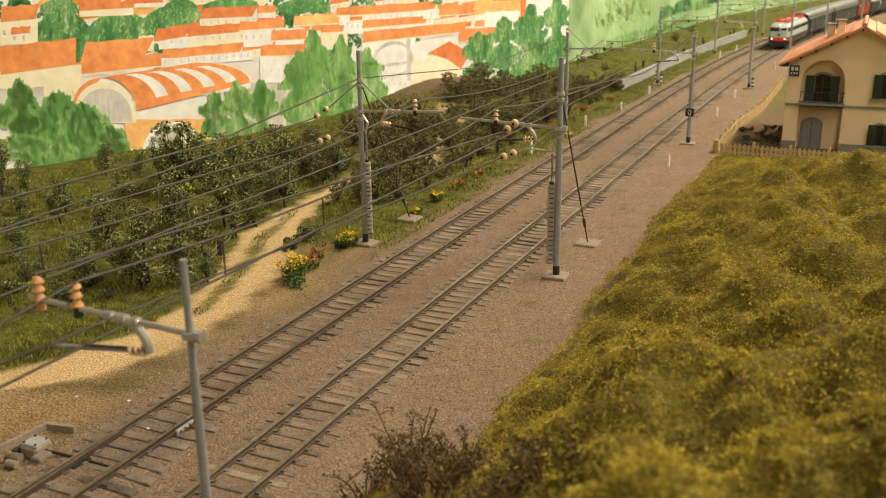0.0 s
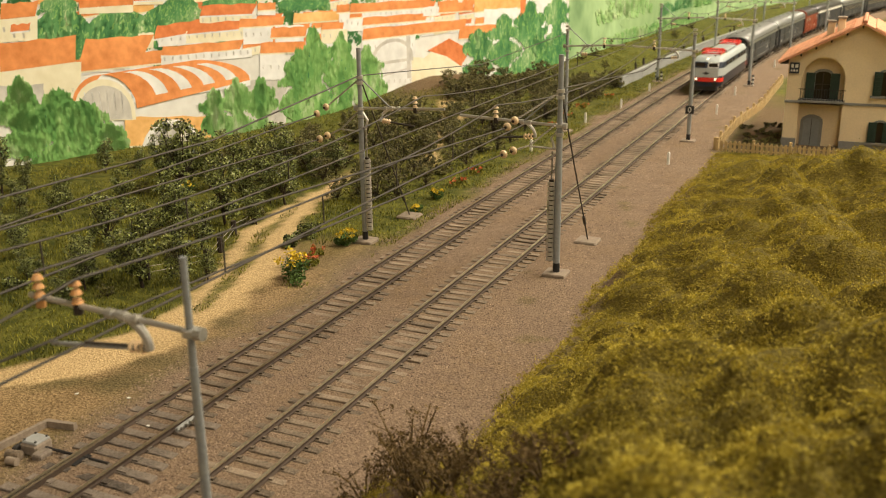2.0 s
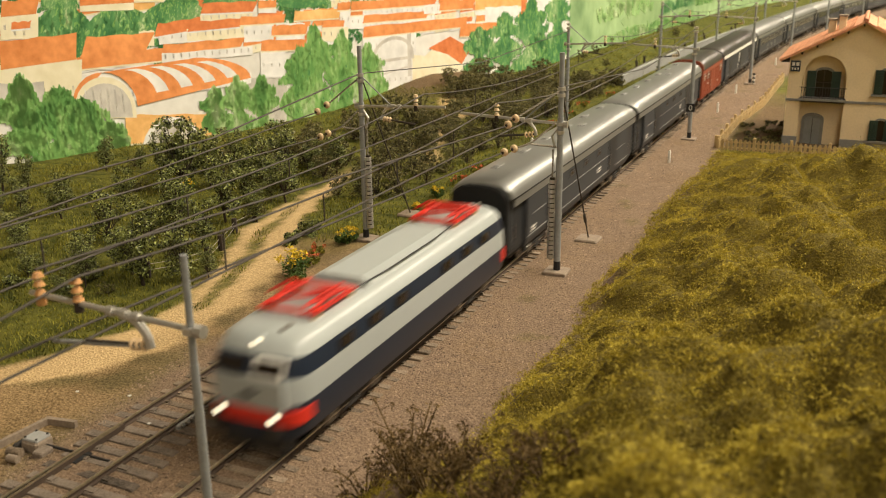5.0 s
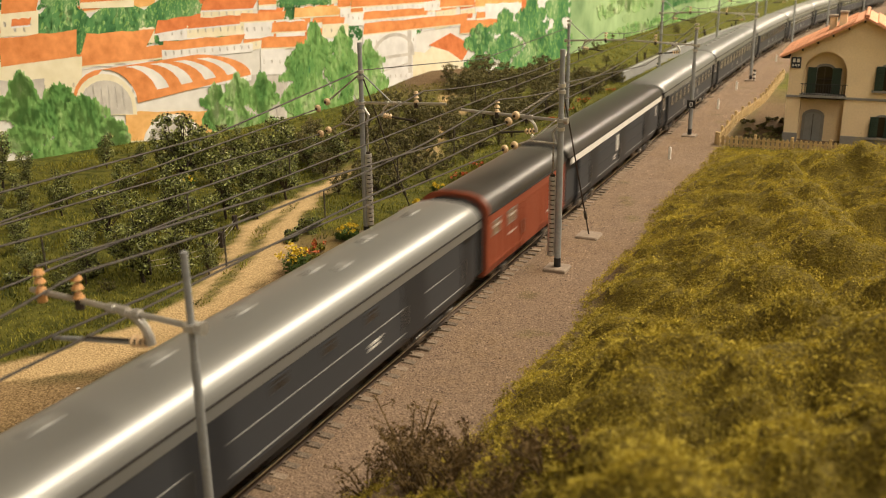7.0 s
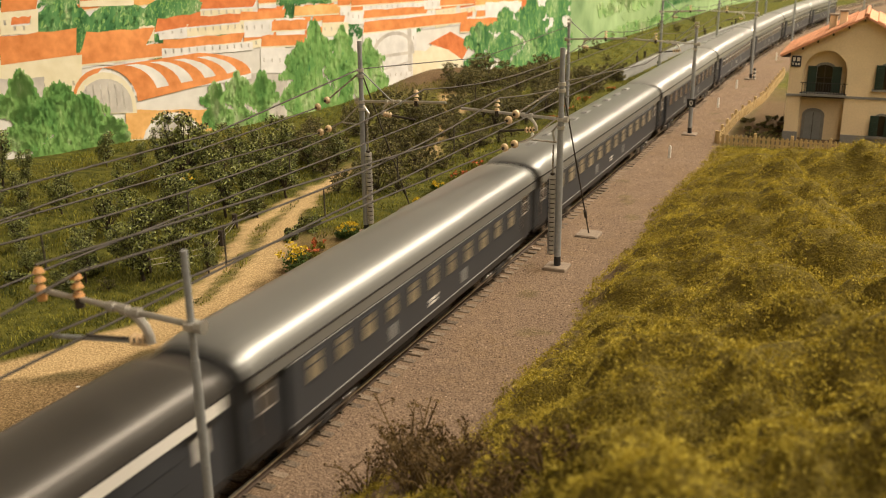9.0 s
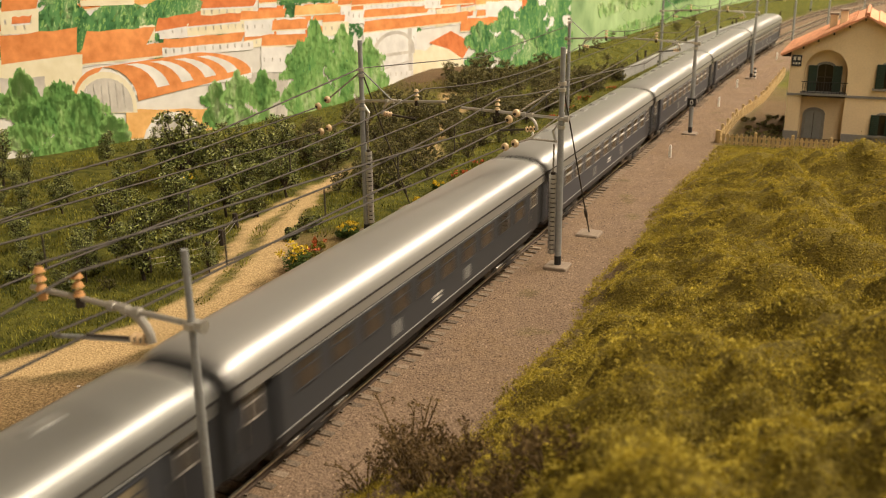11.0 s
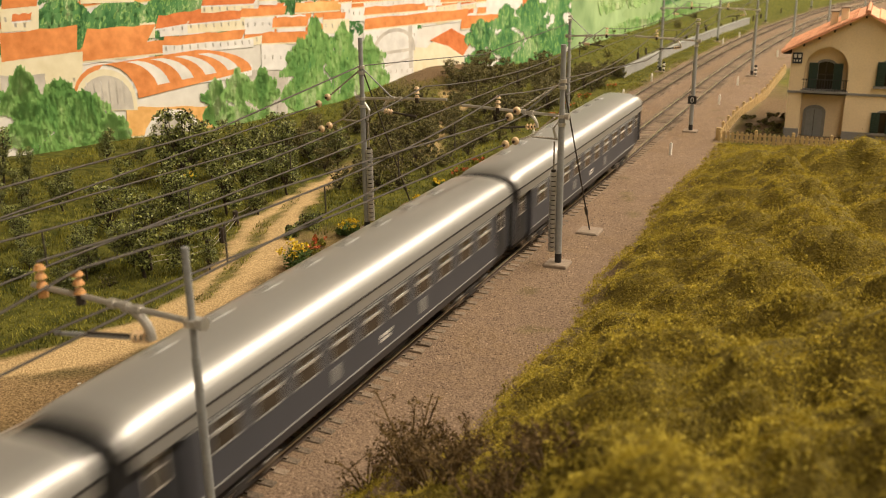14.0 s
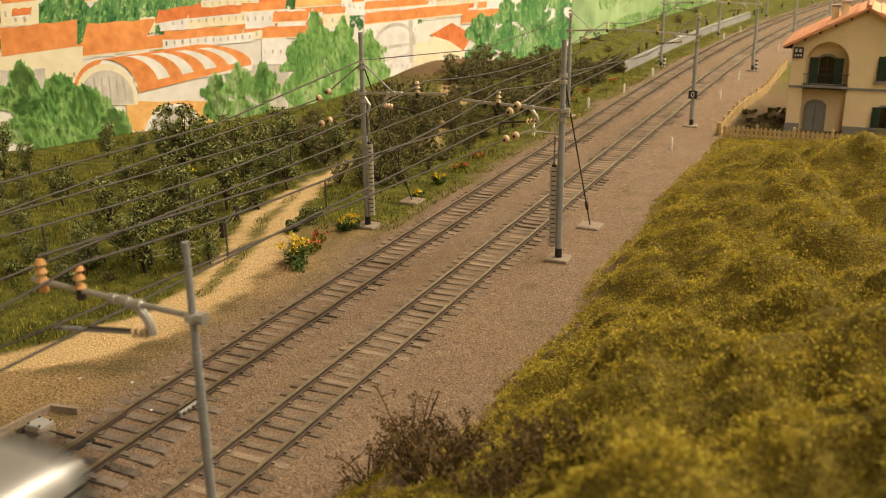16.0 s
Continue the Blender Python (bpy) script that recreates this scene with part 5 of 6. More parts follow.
# ---- planting ----
def leaf_cloud(n, centres, radii, size, squash=0.8):
    """Corner points and faces of n leaves scattered through round clumps."""
    c = centres[rng.integers(0, len(centres), n)]
    k = rng.normal(0, 1, (n, 3))
    k /= np.linalg.norm(k, axis=1)[:, None]
    r = radii * rng.random(n) ** 0.45
    p = c + k * r[:, None] * np.array((1, 1, squash))
    a = rng.normal(0, 1, (n, 3))
    a /= np.linalg.norm(a, axis=1)[:, None]
    b = np.cross(a, rng.normal(0, 1, (n, 3)))
    b /= np.linalg.norm(b, axis=1)[:, None]
    s = size * rng.uniform(0.6, 1.4, n)[:, None]
    v = np.stack([p - a * s, p + b * s * 0.55, p + a * s, p - b * s * 0.55], 1).reshape(-1, 3)
    return v, np.arange(n * 4).reshape(n, 4)


def tree_model(tall, spread, clumps, leaves, size, material, name="tree"):
    """A tapered trunk, limbs to each clump, and a crown of leaves."""
    low = material is M_LEAF_B
    t = thing("thicket_bush" if low else name, pose(0, 0, -5), "low brownish olive bush of the wayside thicket" if low else "small dark-leaved vine tree with a thin trunk", "bush" if low else "tree", "thicket bushes" if low else "small trees")
    wood = MB()
    fork = Vector((rng.uniform(-0.002, 0.002), rng.uniform(-0.002, 0.002), tall * 0.20))
    wood.tube((0, 0, -0.003), fork, 0.0011, 0.0008, 7)
    cs = []
    for i in range(clumps):
        an = 6.2832 * i / clumps + rng.uniform(-0.5, 0.5)
        rad = spread * rng.uniform(0.15, 1.0)
        e = Vector((rad * math.cos(an), rad * math.sin(an), tall * rng.uniform(0.18, 0.95)))
        m = fork.lerp(e, 0.5) + Vector((0, 0, -0.002))
        wood.tube(fork, m, 0.00045, 0.0003, 5).tube(m, e, 0.0003, 0.00012, 5)
        cs.append(tuple(e))
    part("trunk", wood, M_BARK, t)
    v, f = leaf_cloud(leaves, np.array(cs), tall * 0.115, size)
    crown = part("crown", soup("crown", v, f, material), None, t)
    return t


MODELS = [tree_model(h, s, c, n, 0.00098, m) for h, s, c, n, m in ((0.050, 0.0125, 26, 2600, M_LEAF), (0.042, 0.0135, 22, 2300, M_LEAF), (0.046, 0.012, 20, 2100, M_LEAF), (0.036, 0.016, 24, 1600, M_LEAF_B), (0.030, 0.017, 24, 1600, M_LEAF_B))]
TALLS = (0.050, 0.042, 0.046, 0.036, 0.030)


def plant_trees():
    """Single vine trees on the field, each at its own spot, and the brushwood thicket beyond the cart track."""
    singles = ((-0.300, 0.372, 0.038), (-0.272, 0.345, 0.030), (-0.255, 0.385, 0.024), (-0.330, 0.410, 0.034), (-0.204, 0.367, 0.028), (-0.146, 0.328, 0.036), (-0.133, 0.340, 0.030),
               (-0.240, 0.472, 0.047), (-0.228, 0.487, 0.032), (-0.171, 0.427, 0.036), (-0.186, 0.400, 0.029), (-0.217, 0.516, 0.030), (-0.205, 0.538, 0.036), (-0.166, 0.482, 0.028),
               (-0.204, 0.312, 0.015), (-0.168, 0.313, 0.022), (-0.185, 0.330, 0.020), (-0.230, 0.330, 0.022), (-0.180, 0.460, 0.030), (-0.194, 0.500, 0.030), (-0.310, 0.480, 0.022),
               (-0.280, 0.500, 0.026), (-0.255, 0.550, 0.026), (-0.165, 0.296, 0.016), (-0.240, 0.420, 0.024), (-0.156, 0.385, 0.026), (-0.178, 0.565, 0.026), (-0.210, 0.430, 0.024))
    spots = [(x, y, h * 1.12, k % 3) for k, (x, y, h) in enumerate(singles)]
    for x, y, h in singles[:22]:
        spots.append((x + rng.uniform(-0.016, 0.016), y + rng.uniform(0.008, 0.024), h * rng.uniform(0.55, 0.8), int(rng.integers(0, 3))))
    for i in range(210):
        p = line(rng.uniform(0.50, 1.08), -0.104 - 0.15 * rng.random() ** 1.2)[0]
        if math.exp(-((p.x + 0.262) / 0.030) ** 2 - ((p.y - 0.92) / 0.08) ** 2) > 0.45 or float(path_at(np.array([p.x]), np.array([p.y]))[0][0]) > 0.2:
            continue
        spots.append((p.x, p.y, rng.uniform(0.013, 0.024), 3 + int(rng.integers(0, 2))))
    for i in range(12):
        p = line(rng.uniform(1.10, 1.75), rng.uniform(-0.22, -0.15))[0]
        spots.append((p.x, p.y, rng.uniform(0.010, 0.016), 4))
    for i in range(26):
        p = line(rng.uniform(0.28, 0.62), rng.uniform(-0.33, -0.15))[0]
        spots.append((p.x, p.y, rng.uniform(0.006, 0.012), 4))
    for x, y, tall, kind in spots:
        if (x - A1.x) * BNOR.x + (y - A1.y) * BNOR.y < 0.022 and y < 1.2:
            continue
        q = tall / TALLS[kind]
        o = copy_thing(MODELS[kind], pose(x, y, zat(x, y) - (0.002 if kind > 2 else 0), 0, 0, float(rng.uniform(0, 360))) @ Matrix.Scale(q, 4))
        o.scale = (q, q, q)


plant_trees()
for m in MODELS:
    for o in (*m.children_recursive, m):
        bpy.data.objects.remove(o)


def bush(x, y, tall, spread, n, material, label, name="bush", bloom=None, nb=0, size=0.0011):
    t = thing(name, pose(x, y, zat(x, y)), label, "bush", "wayside bushes")
    cs = np.array([(spread * rng.uniform(-1, 1), spread * rng.uniform(-1, 1), tall * rng.uniform(0.1, 0.75)) for _ in range(8)])
    v, f = leaf_cloud(n, cs, tall * 0.35, size)
    v[:, 2] = np.maximum(v[:, 2], -0.001)
    part("foliage", soup("foliage", v, f, material), None, t)
    stem = MB()
    for c in cs[:3]:
        stem.tube((c[0] * 0.2, c[1] * 0.2, -0.001), tuple(c), 0.0003, 0.0002, 4)
    part("stemwork", stem, M_BARK, t)
    if bloom:
        cs = np.array([(spread * rng.uniform(-1.2, 1.2), spread * rng.uniform(-1.2, 1.2), tall * rng.uniform(0.5, 1.1)) for _ in range(10)])
        v, f = leaf_cloud(nb, cs, tall * 0.22, 0.0008)
        part("blossom", soup("blossom", v, f, bloom), None, t)


YEL, RED = "green wayside plant with yellow flowers", "wild red poppies in the grass"
for x, y, q, kind in ((-0.0850, 0.366, 1.25, "y"), (-0.0905, 0.425, 0.8, "y"), (-0.0945, 0.402, 0.7, "r"), (-0.0900, 0.385, 0.8, "r"), (-0.0850, 0.535, 0.6, "y"), (-0.083, 0.500, 0.5, "y"),
                      (-0.0880, 0.575, 0.7, "r"), (-0.0900, 0.612, 0.7, "r"), (-0.0900, 0.80, 0.9, "r"), (-0.0960, 0.86, 0.8, "r"), (-0.0990, 0.92, 0.8, "r"), (-0.092, 1.0, 0.7, "r"), (-0.115, 0.41, 0.7, "g"), (-0.118, 0.43, 1.0, "g"), (-0.235, 0.47, 0.9, "y"), (-0.175, 0.325, 0.8, "g"), (-0.165, 0.30, 0.8, "g"), (-0.20, 0.30, 0.8, "g")):
    bush(x, y, (0.0060 if kind == "r" else 0.0100) * q, (0.0062 if kind == "r" else 0.0048) * q, 420 if kind == "r" else 900, {"y": M_PLANT, "r": M_GRASS, "g": M_LEAF}[kind], YEL if kind == "y" else RED if kind == "r" else "low dark green leafy bush", bloom={"y": M_YELLOW, "r": M_POPPY}.get(kind), nb=190 if kind == "y" else 90, size=0.0008)

for x, y, q in ((0.072, 0.775, 0.7), (0.080, 0.79, 0.9), (0.088, 0.772, 0.6), (0.095, 0.80, 0.8), (0.098, 0.82, 1.0), (0.076, 0.82, 0.6), (0.085, 0.84, 0.8), (0.099, 0.785, 0.6), (0.068, 0.86, 0.7), (0.09, 0.87, 0.9)):
    bush(x, y, 0.0060 * q, 0.0085 * q, 700, M_LEAF_B, "low brown scrub in the station yard", name="scrub", size=0.0008)

# dry twiggy shrub at the foot of the bank
def dry_shrub(x, y, tall, label):
    t = thing("dry_shrub", pose(x, y, zat(x, y)), label, "shrub", "dry shrubs")
    w, ends = MB(), []
    for i in range(16):
        an, q = rng.uniform(0, 6.28), rng.uniform(0.5, 1.0)
        e = Vector((0.011 * q * math.cos(an), 0.010 * q * math.sin(an), tall * rng.uniform(0.4, 1.0)))
        m = e * 0.5 + Vector((0, 0, 0.002))
        w.tube((0, 0, -0.001), m, 0.00035, 0.00028, 5).tube(m, e, 0.00028, 0.00015, 5)
        for k in range(3):
            b = m.lerp(e, rng.uniform(0.1, 0.9))
            g = b + Vector((rng.uniform(-0.004, 0.004), rng.uniform(-0.004, 0.004), rng.uniform(0.0005, 0.004)))
            w.tube(b, g, 0.00018, 0.0001, 4)
            ends += [tuple(g)]
        ends += [tuple(e), tuple(m.lerp(e, 0.6))]
    part("brushwood", w, M_TWIG, t)
    v, f = leaf_cloud(430, np.array(ends), 0.0015, 0.00055)
    part("dry_leaves", soup("dry_leaves", v, f, M_TWIG), None, t)


dry_shrub(0.0535, 0.212, 0.028, "dry brown twiggy shrub at the foot of the bank")
dry_shrub(0.0600, 0.200, 0.020, "dry brown twiggy shrub at the foot of the bank")
dry_shrub(0.0420, 0.206, 0.010, "dry brown twiggy shrub at the foot of the bank")
for x, y, q in ((0.068, 0.195, 0.015), (0.077, 0.186, 0.014), (0.086, 0.180, 0.013), (0.096, 0.174, 0.012), (0.066, 0.218, 0.013), (0.108, 0.168, 0.011)):
    dry_shrub(x, y, q, "low dry brown shrub among the bank foliage")


def bank_foliage():
    """The matted fibre on the bank: thousands of domed tufts, each of many short fibres."""
    m, per = 23000, 54
    y = 0.105 + 0.64 * rng.random(m) ** 1.25
    x = 0.028 + 0.24 * rng.random(m)
    d = across(x, y)
    edge = 0.056 + 0.004 * wobble(x, y, 45, 1) - 0.026 * smooth(0.27, 0.17, y)
    keep = (d > edge) & (y < 0.745)
    x, y = x[keep], y[keep]
    m = len(x)
    r = 0.0019 + 0.0030 * rng.random(m) ** 2
    hgt = r * rng.uniform(0.45, 1.0, m) * np.where(rng.random(m) < 0.14, 1.9, 1.0)
    z = height(x, y) - 0.0008
    k = rng.normal(0, 1, (m, per, 3))
    k[..., 2] = np.abs(k[..., 2]) + 0.05
    k /= np.linalg.norm(k, axis=2)[..., None]
    q = rng.uniform(0.55, 1.05, (m, per))[..., None]
    p = np.stack([x, y, z], 1)[:, None] + k * q * np.stack([r, r, hgt], 1)[:, None]
    n = m * per
    p, k = p.reshape(n, 3), k.reshape(n, 3)
    a = k * 0.8 + rng.normal(0, 0.75, (n, 3))
    a /= np.linalg.norm(a, axis=1)[:, None]
    b = np.cross(a, rng.normal(0, 1, (n, 3)))
    b /= np.linalg.norm(b, axis=1)[:, None]
    s = (0.00020 + 0.00036 * rng.random(n) ** 2)[:, None]
    thin = np.where(rng.random(n) < 0.22, 2.0, 1.0)[:, None]
    v = np.stack([p - a * s + b * s * 0.52 / thin, p - a * s - b * s * 0.52 / thin, p + a * s * 1.2 * thin], 1).reshape(-1, 3)
    ob = new("bank_foliage", soup("bank_foliage", v, np.arange(n * 3).reshape(n, 3), M_MAT))
    tagged(ob, "matted olive and yellow foliage fibre covering the bank", "foliage", kind="stuff")


bank_foliage()


def field_grass():
    n = 150000
    y = 0.20 + 1.5 * rng.random(n) ** 1.6
    d = -0.066 - 0.31 * rng.random(n) ** 1.15
    x = np.interp(y, _y, _x) + d
    inside, over = path_at(x, y)
    strip = (np.abs(over - 0.36) < 0.14) & (y > 0.31) & (y < 0.48)
    bare_verge = (over > 0.6) & (y < 0.43)
    keep = ((inside < 0.35) | strip) & ~((over > 0.6) & (y < 0.275)) & ~(bare_verge & (wobble(x, y, 140, 8) + 0.4 * wobble(x, y, 60, 2) < 0.75)) & (wobble(x, y, 70, 3) > -0.85)
    keep &= ~(np.exp(-((x + 0.262) / 0.030) ** 2 - ((y - 0.92) / 0.08) ** 2) > 0.55)
    x, y = x[keep], y[keep]
    n = len(x)
    p = np.stack([x, y, height(x, y) - 0.0003], 1)
    an = rng.uniform(0, 6.28, n)
    w = np.stack([np.cos(an), np.sin(an), 0 * an], 1) * 0.00032
    tip = np.stack([rng.normal(0, 0.0009, n), rng.normal(0, 0.0009, n), rng.uniform(0.0010, 0.0040, n) * (0.7 + 0.4 * wobble(x, y, 90, 9))], 1)
    v = np.stack([p - w, p + w, p + tip], 1).reshape(-1, 3)
    ob = new("field_grass", soup("field_grass", v, np.arange(n * 3).reshape(n, 3), M_GRASS))
    tagged(ob, "short olive and green field grass", "grass", kind="stuff")


field_grass()

# ---- rolling stock ----
HALF = 0.0158
ENTRY, TUCK = 0.0200, 0.0020


def roof_outline(half, eave, top, n=10):
    """Half-round roof cross-section, from the right eave over to the left."""
    pts = [(half, eave - 0.0003)]
    for i in range(n + 1):
        a = math.pi * i / n
        pts.append((half * 1.01 * math.copysign(abs(math.cos(a)) ** 0.75, math.cos(a)), eave + (top - eave) * math.sin(a) ** 0.85))
    pts.append((-half, eave - 0.0003))
    return pts


def bogie(parent, y, wheels=2, base=0.028):
    b = part("bogie", MB().box(-0.0128, -0.0112, y - base / 2 - 0.007, y + base / 2 + 0.007, 0.0042, 0.0078, 0.0005)
             .box(0.0112, 0.0128, y - base / 2 - 0.007, y + base / 2 + 0.007, 0.0042, 0.0078, 0.0005)
             .box(-0.0112, 0.0112, y - 0.004, y + 0.004, 0.0045, 0.0085)
             .box(0.0128, 0.0136, y - 0.005, y + 0.005, 0.003, 0.0065, 0.0004).box(-0.0136, -0.0128, y - 0.005, y + 0.005, 0.003, 0.0065, 0.0004), M_BOGIE, parent)
    for i in range(wheels):
        yy = y - base / 2 + base * i / max(1, wheels - 1)
        w = MB()
        for sx in (-1, 1):
            w.tube((sx * 0.0072, yy, 0.0055), (sx * 0.0094, yy, 0.0055), 0.0055, None, 16)
            w.box(sx * 0.0131 - 0.0012, sx * 0.0131 + 0.0012, yy - 0.0018, yy + 0.0018, 0.0036, 0.0068, 0.0003)
        w.tube((-0.0072, yy, 0.0055), (0.0072, yy, 0.0055), 0.001, None, 8)
        part("wheelset", w, M_STEEL, b)
    return b


def coach_shell(length, label, side_mat, roof_mat, eave=0.0378, top=0.0462, half=HALF, low=0.0088, group="coaches of the train", cant=None, tucked=True):
    t = thing("railway_coach", Matrix(), label, "railway coach", group)
    h = length / 2 - 0.0044
    skirt = lambda q: [(q - 0.0012, low), (q, low + 0.0035), (q, eave), (-q, eave), (-q, low + 0.0035), (-q + 0.0012, low)]
    part("body", MB().prism(skirt(half), "y", -h + (ENTRY if tucked else 0), h - (ENTRY if tucked else 0)), side_mat, t)
    if tucked:
        for y0, y1 in ((-h, -h + ENTRY), (h - ENTRY, h)):
            part("entrance_bay", MB().prism(skirt(half - TUCK), "y", y0, y1), side_mat, t, "set-back entrance bay")
    # the roof falls at both ends
    out = roof_outline(half, eave, top)
    mb, k = MB(), len(roof_outline(half, eave, top))
    stops = [(-h, 0.72), (-h + 0.0012, 0.86), (-h + 0.006, 0.97), (-h + 0.014, 1.0), (h - 0.014, 1.0), (h - 0.006, 0.97), (h - 0.0012, 0.86), (h, 0.72)]
    for y, q in stops:
        mb.v += [(x * (0.985 if q < 0.9 else 1.0), y, eave + (z - eave) * q) for x, z in out]
    for j in range(len(stops) - 1):
        mb.f += [(j * k + i, j * k + i + 1, (j + 1) * k + i + 1, (j + 1) * k + i) for i in range(k - 1)]
    mb.f += [tuple(range(k - 1, -1, -1)), tuple(range((len(stops) - 1) * k, len(stops) * k))]
    part("roof", mb, roof_mat, t, "", True)
    g = MB()
    low_edge = eave - 0.0002
    for sx in (-1, 1):
        g.box(sx * half - 0.0005, sx * half + 0.0005, -h + 0.002, h - 0.002, low_edge - 0.0004, low_edge + 0.0001)
        x = sx * half
        part("cantrail", MB().box(min(x, x + sx * 0.0003), max(x, x + sx * 0.0003), -h + 0.0015, h - 0.0015, eave - 0.0042, eave - 0.0005), cant or roof_mat, t, "plain band above the windows")
    part("gutter", g, M_BOGIE, t, "dark gutter strip")
    part("underframe", MB().box(-0.012, 0.012, -h + 0.004, h - 0.004, 0.0068, low).box(-0.011, 0.011, -0.03, -0.006, 0.0035, 0.007, 0.0006).box(-0.0115, 0.0115, 0.008, 0.026, 0.0038, 0.007, 0.0006), M_BOGIE, t)
    for y in (-h, h):
        s = 1 if y > 0 else -1
        arch = [(x * 0.90, z - 0.0022) for x, z in roof_outline(half, eave, top)]
        folds = MB()
        for i in range(4):
            q = 1.0 if i % 2 else 0.955
            folds.prism([(half * 0.9 * q, 0.0115)] + [(x * q, z - (1 - q) * 0.01) for x, z in arch] + [(-half * 0.9 * q, 0.0115)], "y", *sorted((y + s * i * 0.00105, y + s * (i + 1) * 0.00105)))
        part("gangway_bellows", folds, M_RUBBER, t, "black folded gangway bellows")
        for sx in (-1, 1):
            part("buffer", MB().tube((sx * 0.0100, y - s * 0.001, 0.0115), (sx * 0.0100, y + s * 0.0022, 0.0115), 0.0012, 0.0024, 10), M_BOGIE, t)
        bogie(t, y - s * 0.043 if length > 0.2 else y - s * 0.026, 2 if length > 0.2 else 1, 0.028 if length > 0.2 else 0.0)
    return t, h


def window(t, y, z, w, hgt, glass, frame, half=HALF):
    """A framed window with one pane on each side of the coach."""
    for sx in (-1, 1):
        x = sx * half
        f = MB()
        e = 0.0005
        lo, hi = min(x, x + sx * 0.00035), max(x, x + sx * 0.00035)
        f.box(lo, hi, y - w / 2 - e, y + w / 2 + e, z - e, z).box(lo, hi, y - w / 2 - e, y + w / 2 + e, z + hgt, z + hgt + e)
        f.box(lo, hi, y - w / 2 - e, y - w / 2, z, z + hgt).box(lo, hi, y + w / 2, y + w / 2 + e, z, z + hgt).box(lo, hi, y - w / 2, y + w / 2, z + hgt * 0.62, z + hgt * 0.62 + 0.0004)
        wf = part("window", f, frame, t, "framed coach window")
        if frame is M_TRIM:
            bar = MB().box(min(x, x + sx * 0.0006), max(x, x + sx * 0.0006), y - w / 2 + 0.0006, y + w / 2 - 0.0006, z + hgt * 0.56, z + hgt * 0.56 + 0.0009)
            part("sash_bar", bar, M_CHROME, wf, "bright metal sash bar")
        part("pane", MB().box(min(x, x + sx * 0.00015), max(x, x + sx * 0.00015), y - w / 2, y + w / 2, z, z + hgt), glass, wf)


def door(t, y, w, z0, z1, material, half=HALF):
    for sx in (-1, 1):
        x = sx * half
        lo, hi = min(x, x + sx * 0.00025), max(x, x + sx * 0.00025)
        d = part("door", MB().box(lo, hi, y - w / 2, y + w / 2, z0, z1), material, t)
        part("handle", MB().box(min(x, x + sx * 0.0008), max(x, x + sx * 0.0008), y - w / 2 + 0.0005, y - w / 2 + 0.0009, z0 + 0.006, z0 + 0.013), M_STEEL, d)


def stripe(t, z, h, material, name="trim_strip", hgt=0.0004, half=HALF):
    mb = MB()
    for sx in (-1, 1):
        x = sx * half
        mb.box(min(x, x + sx * 0.0002), max(x, x + sx * 0.0002), -h, h, z, z + hgt)
    part(name, mb, material, t, "thin pale line along the side")


def vents(t, ys, top, xs=(0.0,), material=None, size=0.0022):
    for y in ys:
        for x in xs:
            part("roof_vent", MB().box(x - size * 0.9, x + size * 0.9, y - size * 1.6, y + size * 1.6, top - 0.0016 - abs(x) * 0.12, top + 0.0009 - abs(x) * 0.10, 0.0004), material or M_VENT, t)


def lettering(t, y, z, rows=2, w=0.008, half=HALF):
    for i in range(rows):
        for sx in (-1, 1):
            x = sx * half
            part("lettering_bar", MB().box(min(x, x + sx * 0.0002), max(x, x + sx * 0.0002), y - w / 2, y + w / 2 * (0.6 if i else 1), z - i * 0.0016, z - i * 0.0016 + 0.0009), M_WHITE, t, "plain white lettering bar")


M_CHROME = mat("bright window metal", (0.74, 0.72, 0.68), 0.3, 0.6, 0.1, 100)
M_VENT = mat("dull grey roof vent", (0.27, 0.27, 0.255), 0.55, 0.2, 0.1, 100)
M_TRIM = mat("pale trim line", (0.27, 0.27, 0.26), 0.5, 0, 0.1, 100)
M_DARKGREY = mat("dark slate door", (0.022, 0.024, 0.028), 0.5, 0, 0.08, 60)


def luggage_van(length):
    t, h = coach_shell(length, "slate grey luggage van with silver roof and sliding doors", M_SLATE, M_ROOF)
    stripe(t, 0.0135, h - ENTRY, M_TRIM)
    stripe(t, 0.0235, h - 0.03, M_TRIM, hgt=0.0003)
    for y in (-0.062, 0.062):
        door(t, y, 0.020, 0.011, 0.0334, M_DARKGREY)
    for y in (-h + 0.010, h - 0.010):
        door(t, y, 0.011, 0.0105, 0.0334, M_DARKGREY, HALF - TUCK)
    for y in (-0.028, 0.0, 0.028):
        window(t, y, 0.0285, 0.006, 0.0036, M_GLASS, M_SLATE)
    lettering(t, 0.03, 0.0195, 2, 0.007)
    lettering(t, -h + 0.03, 0.0165, 2, 0.006)
    vents(t, (-0.095, -0.055, -0.018, 0.022, 0.060, 0.098), 0.0462, (-0.003,))
    vents(t, (0.03,), 0.0462, (0.004,))
    return t


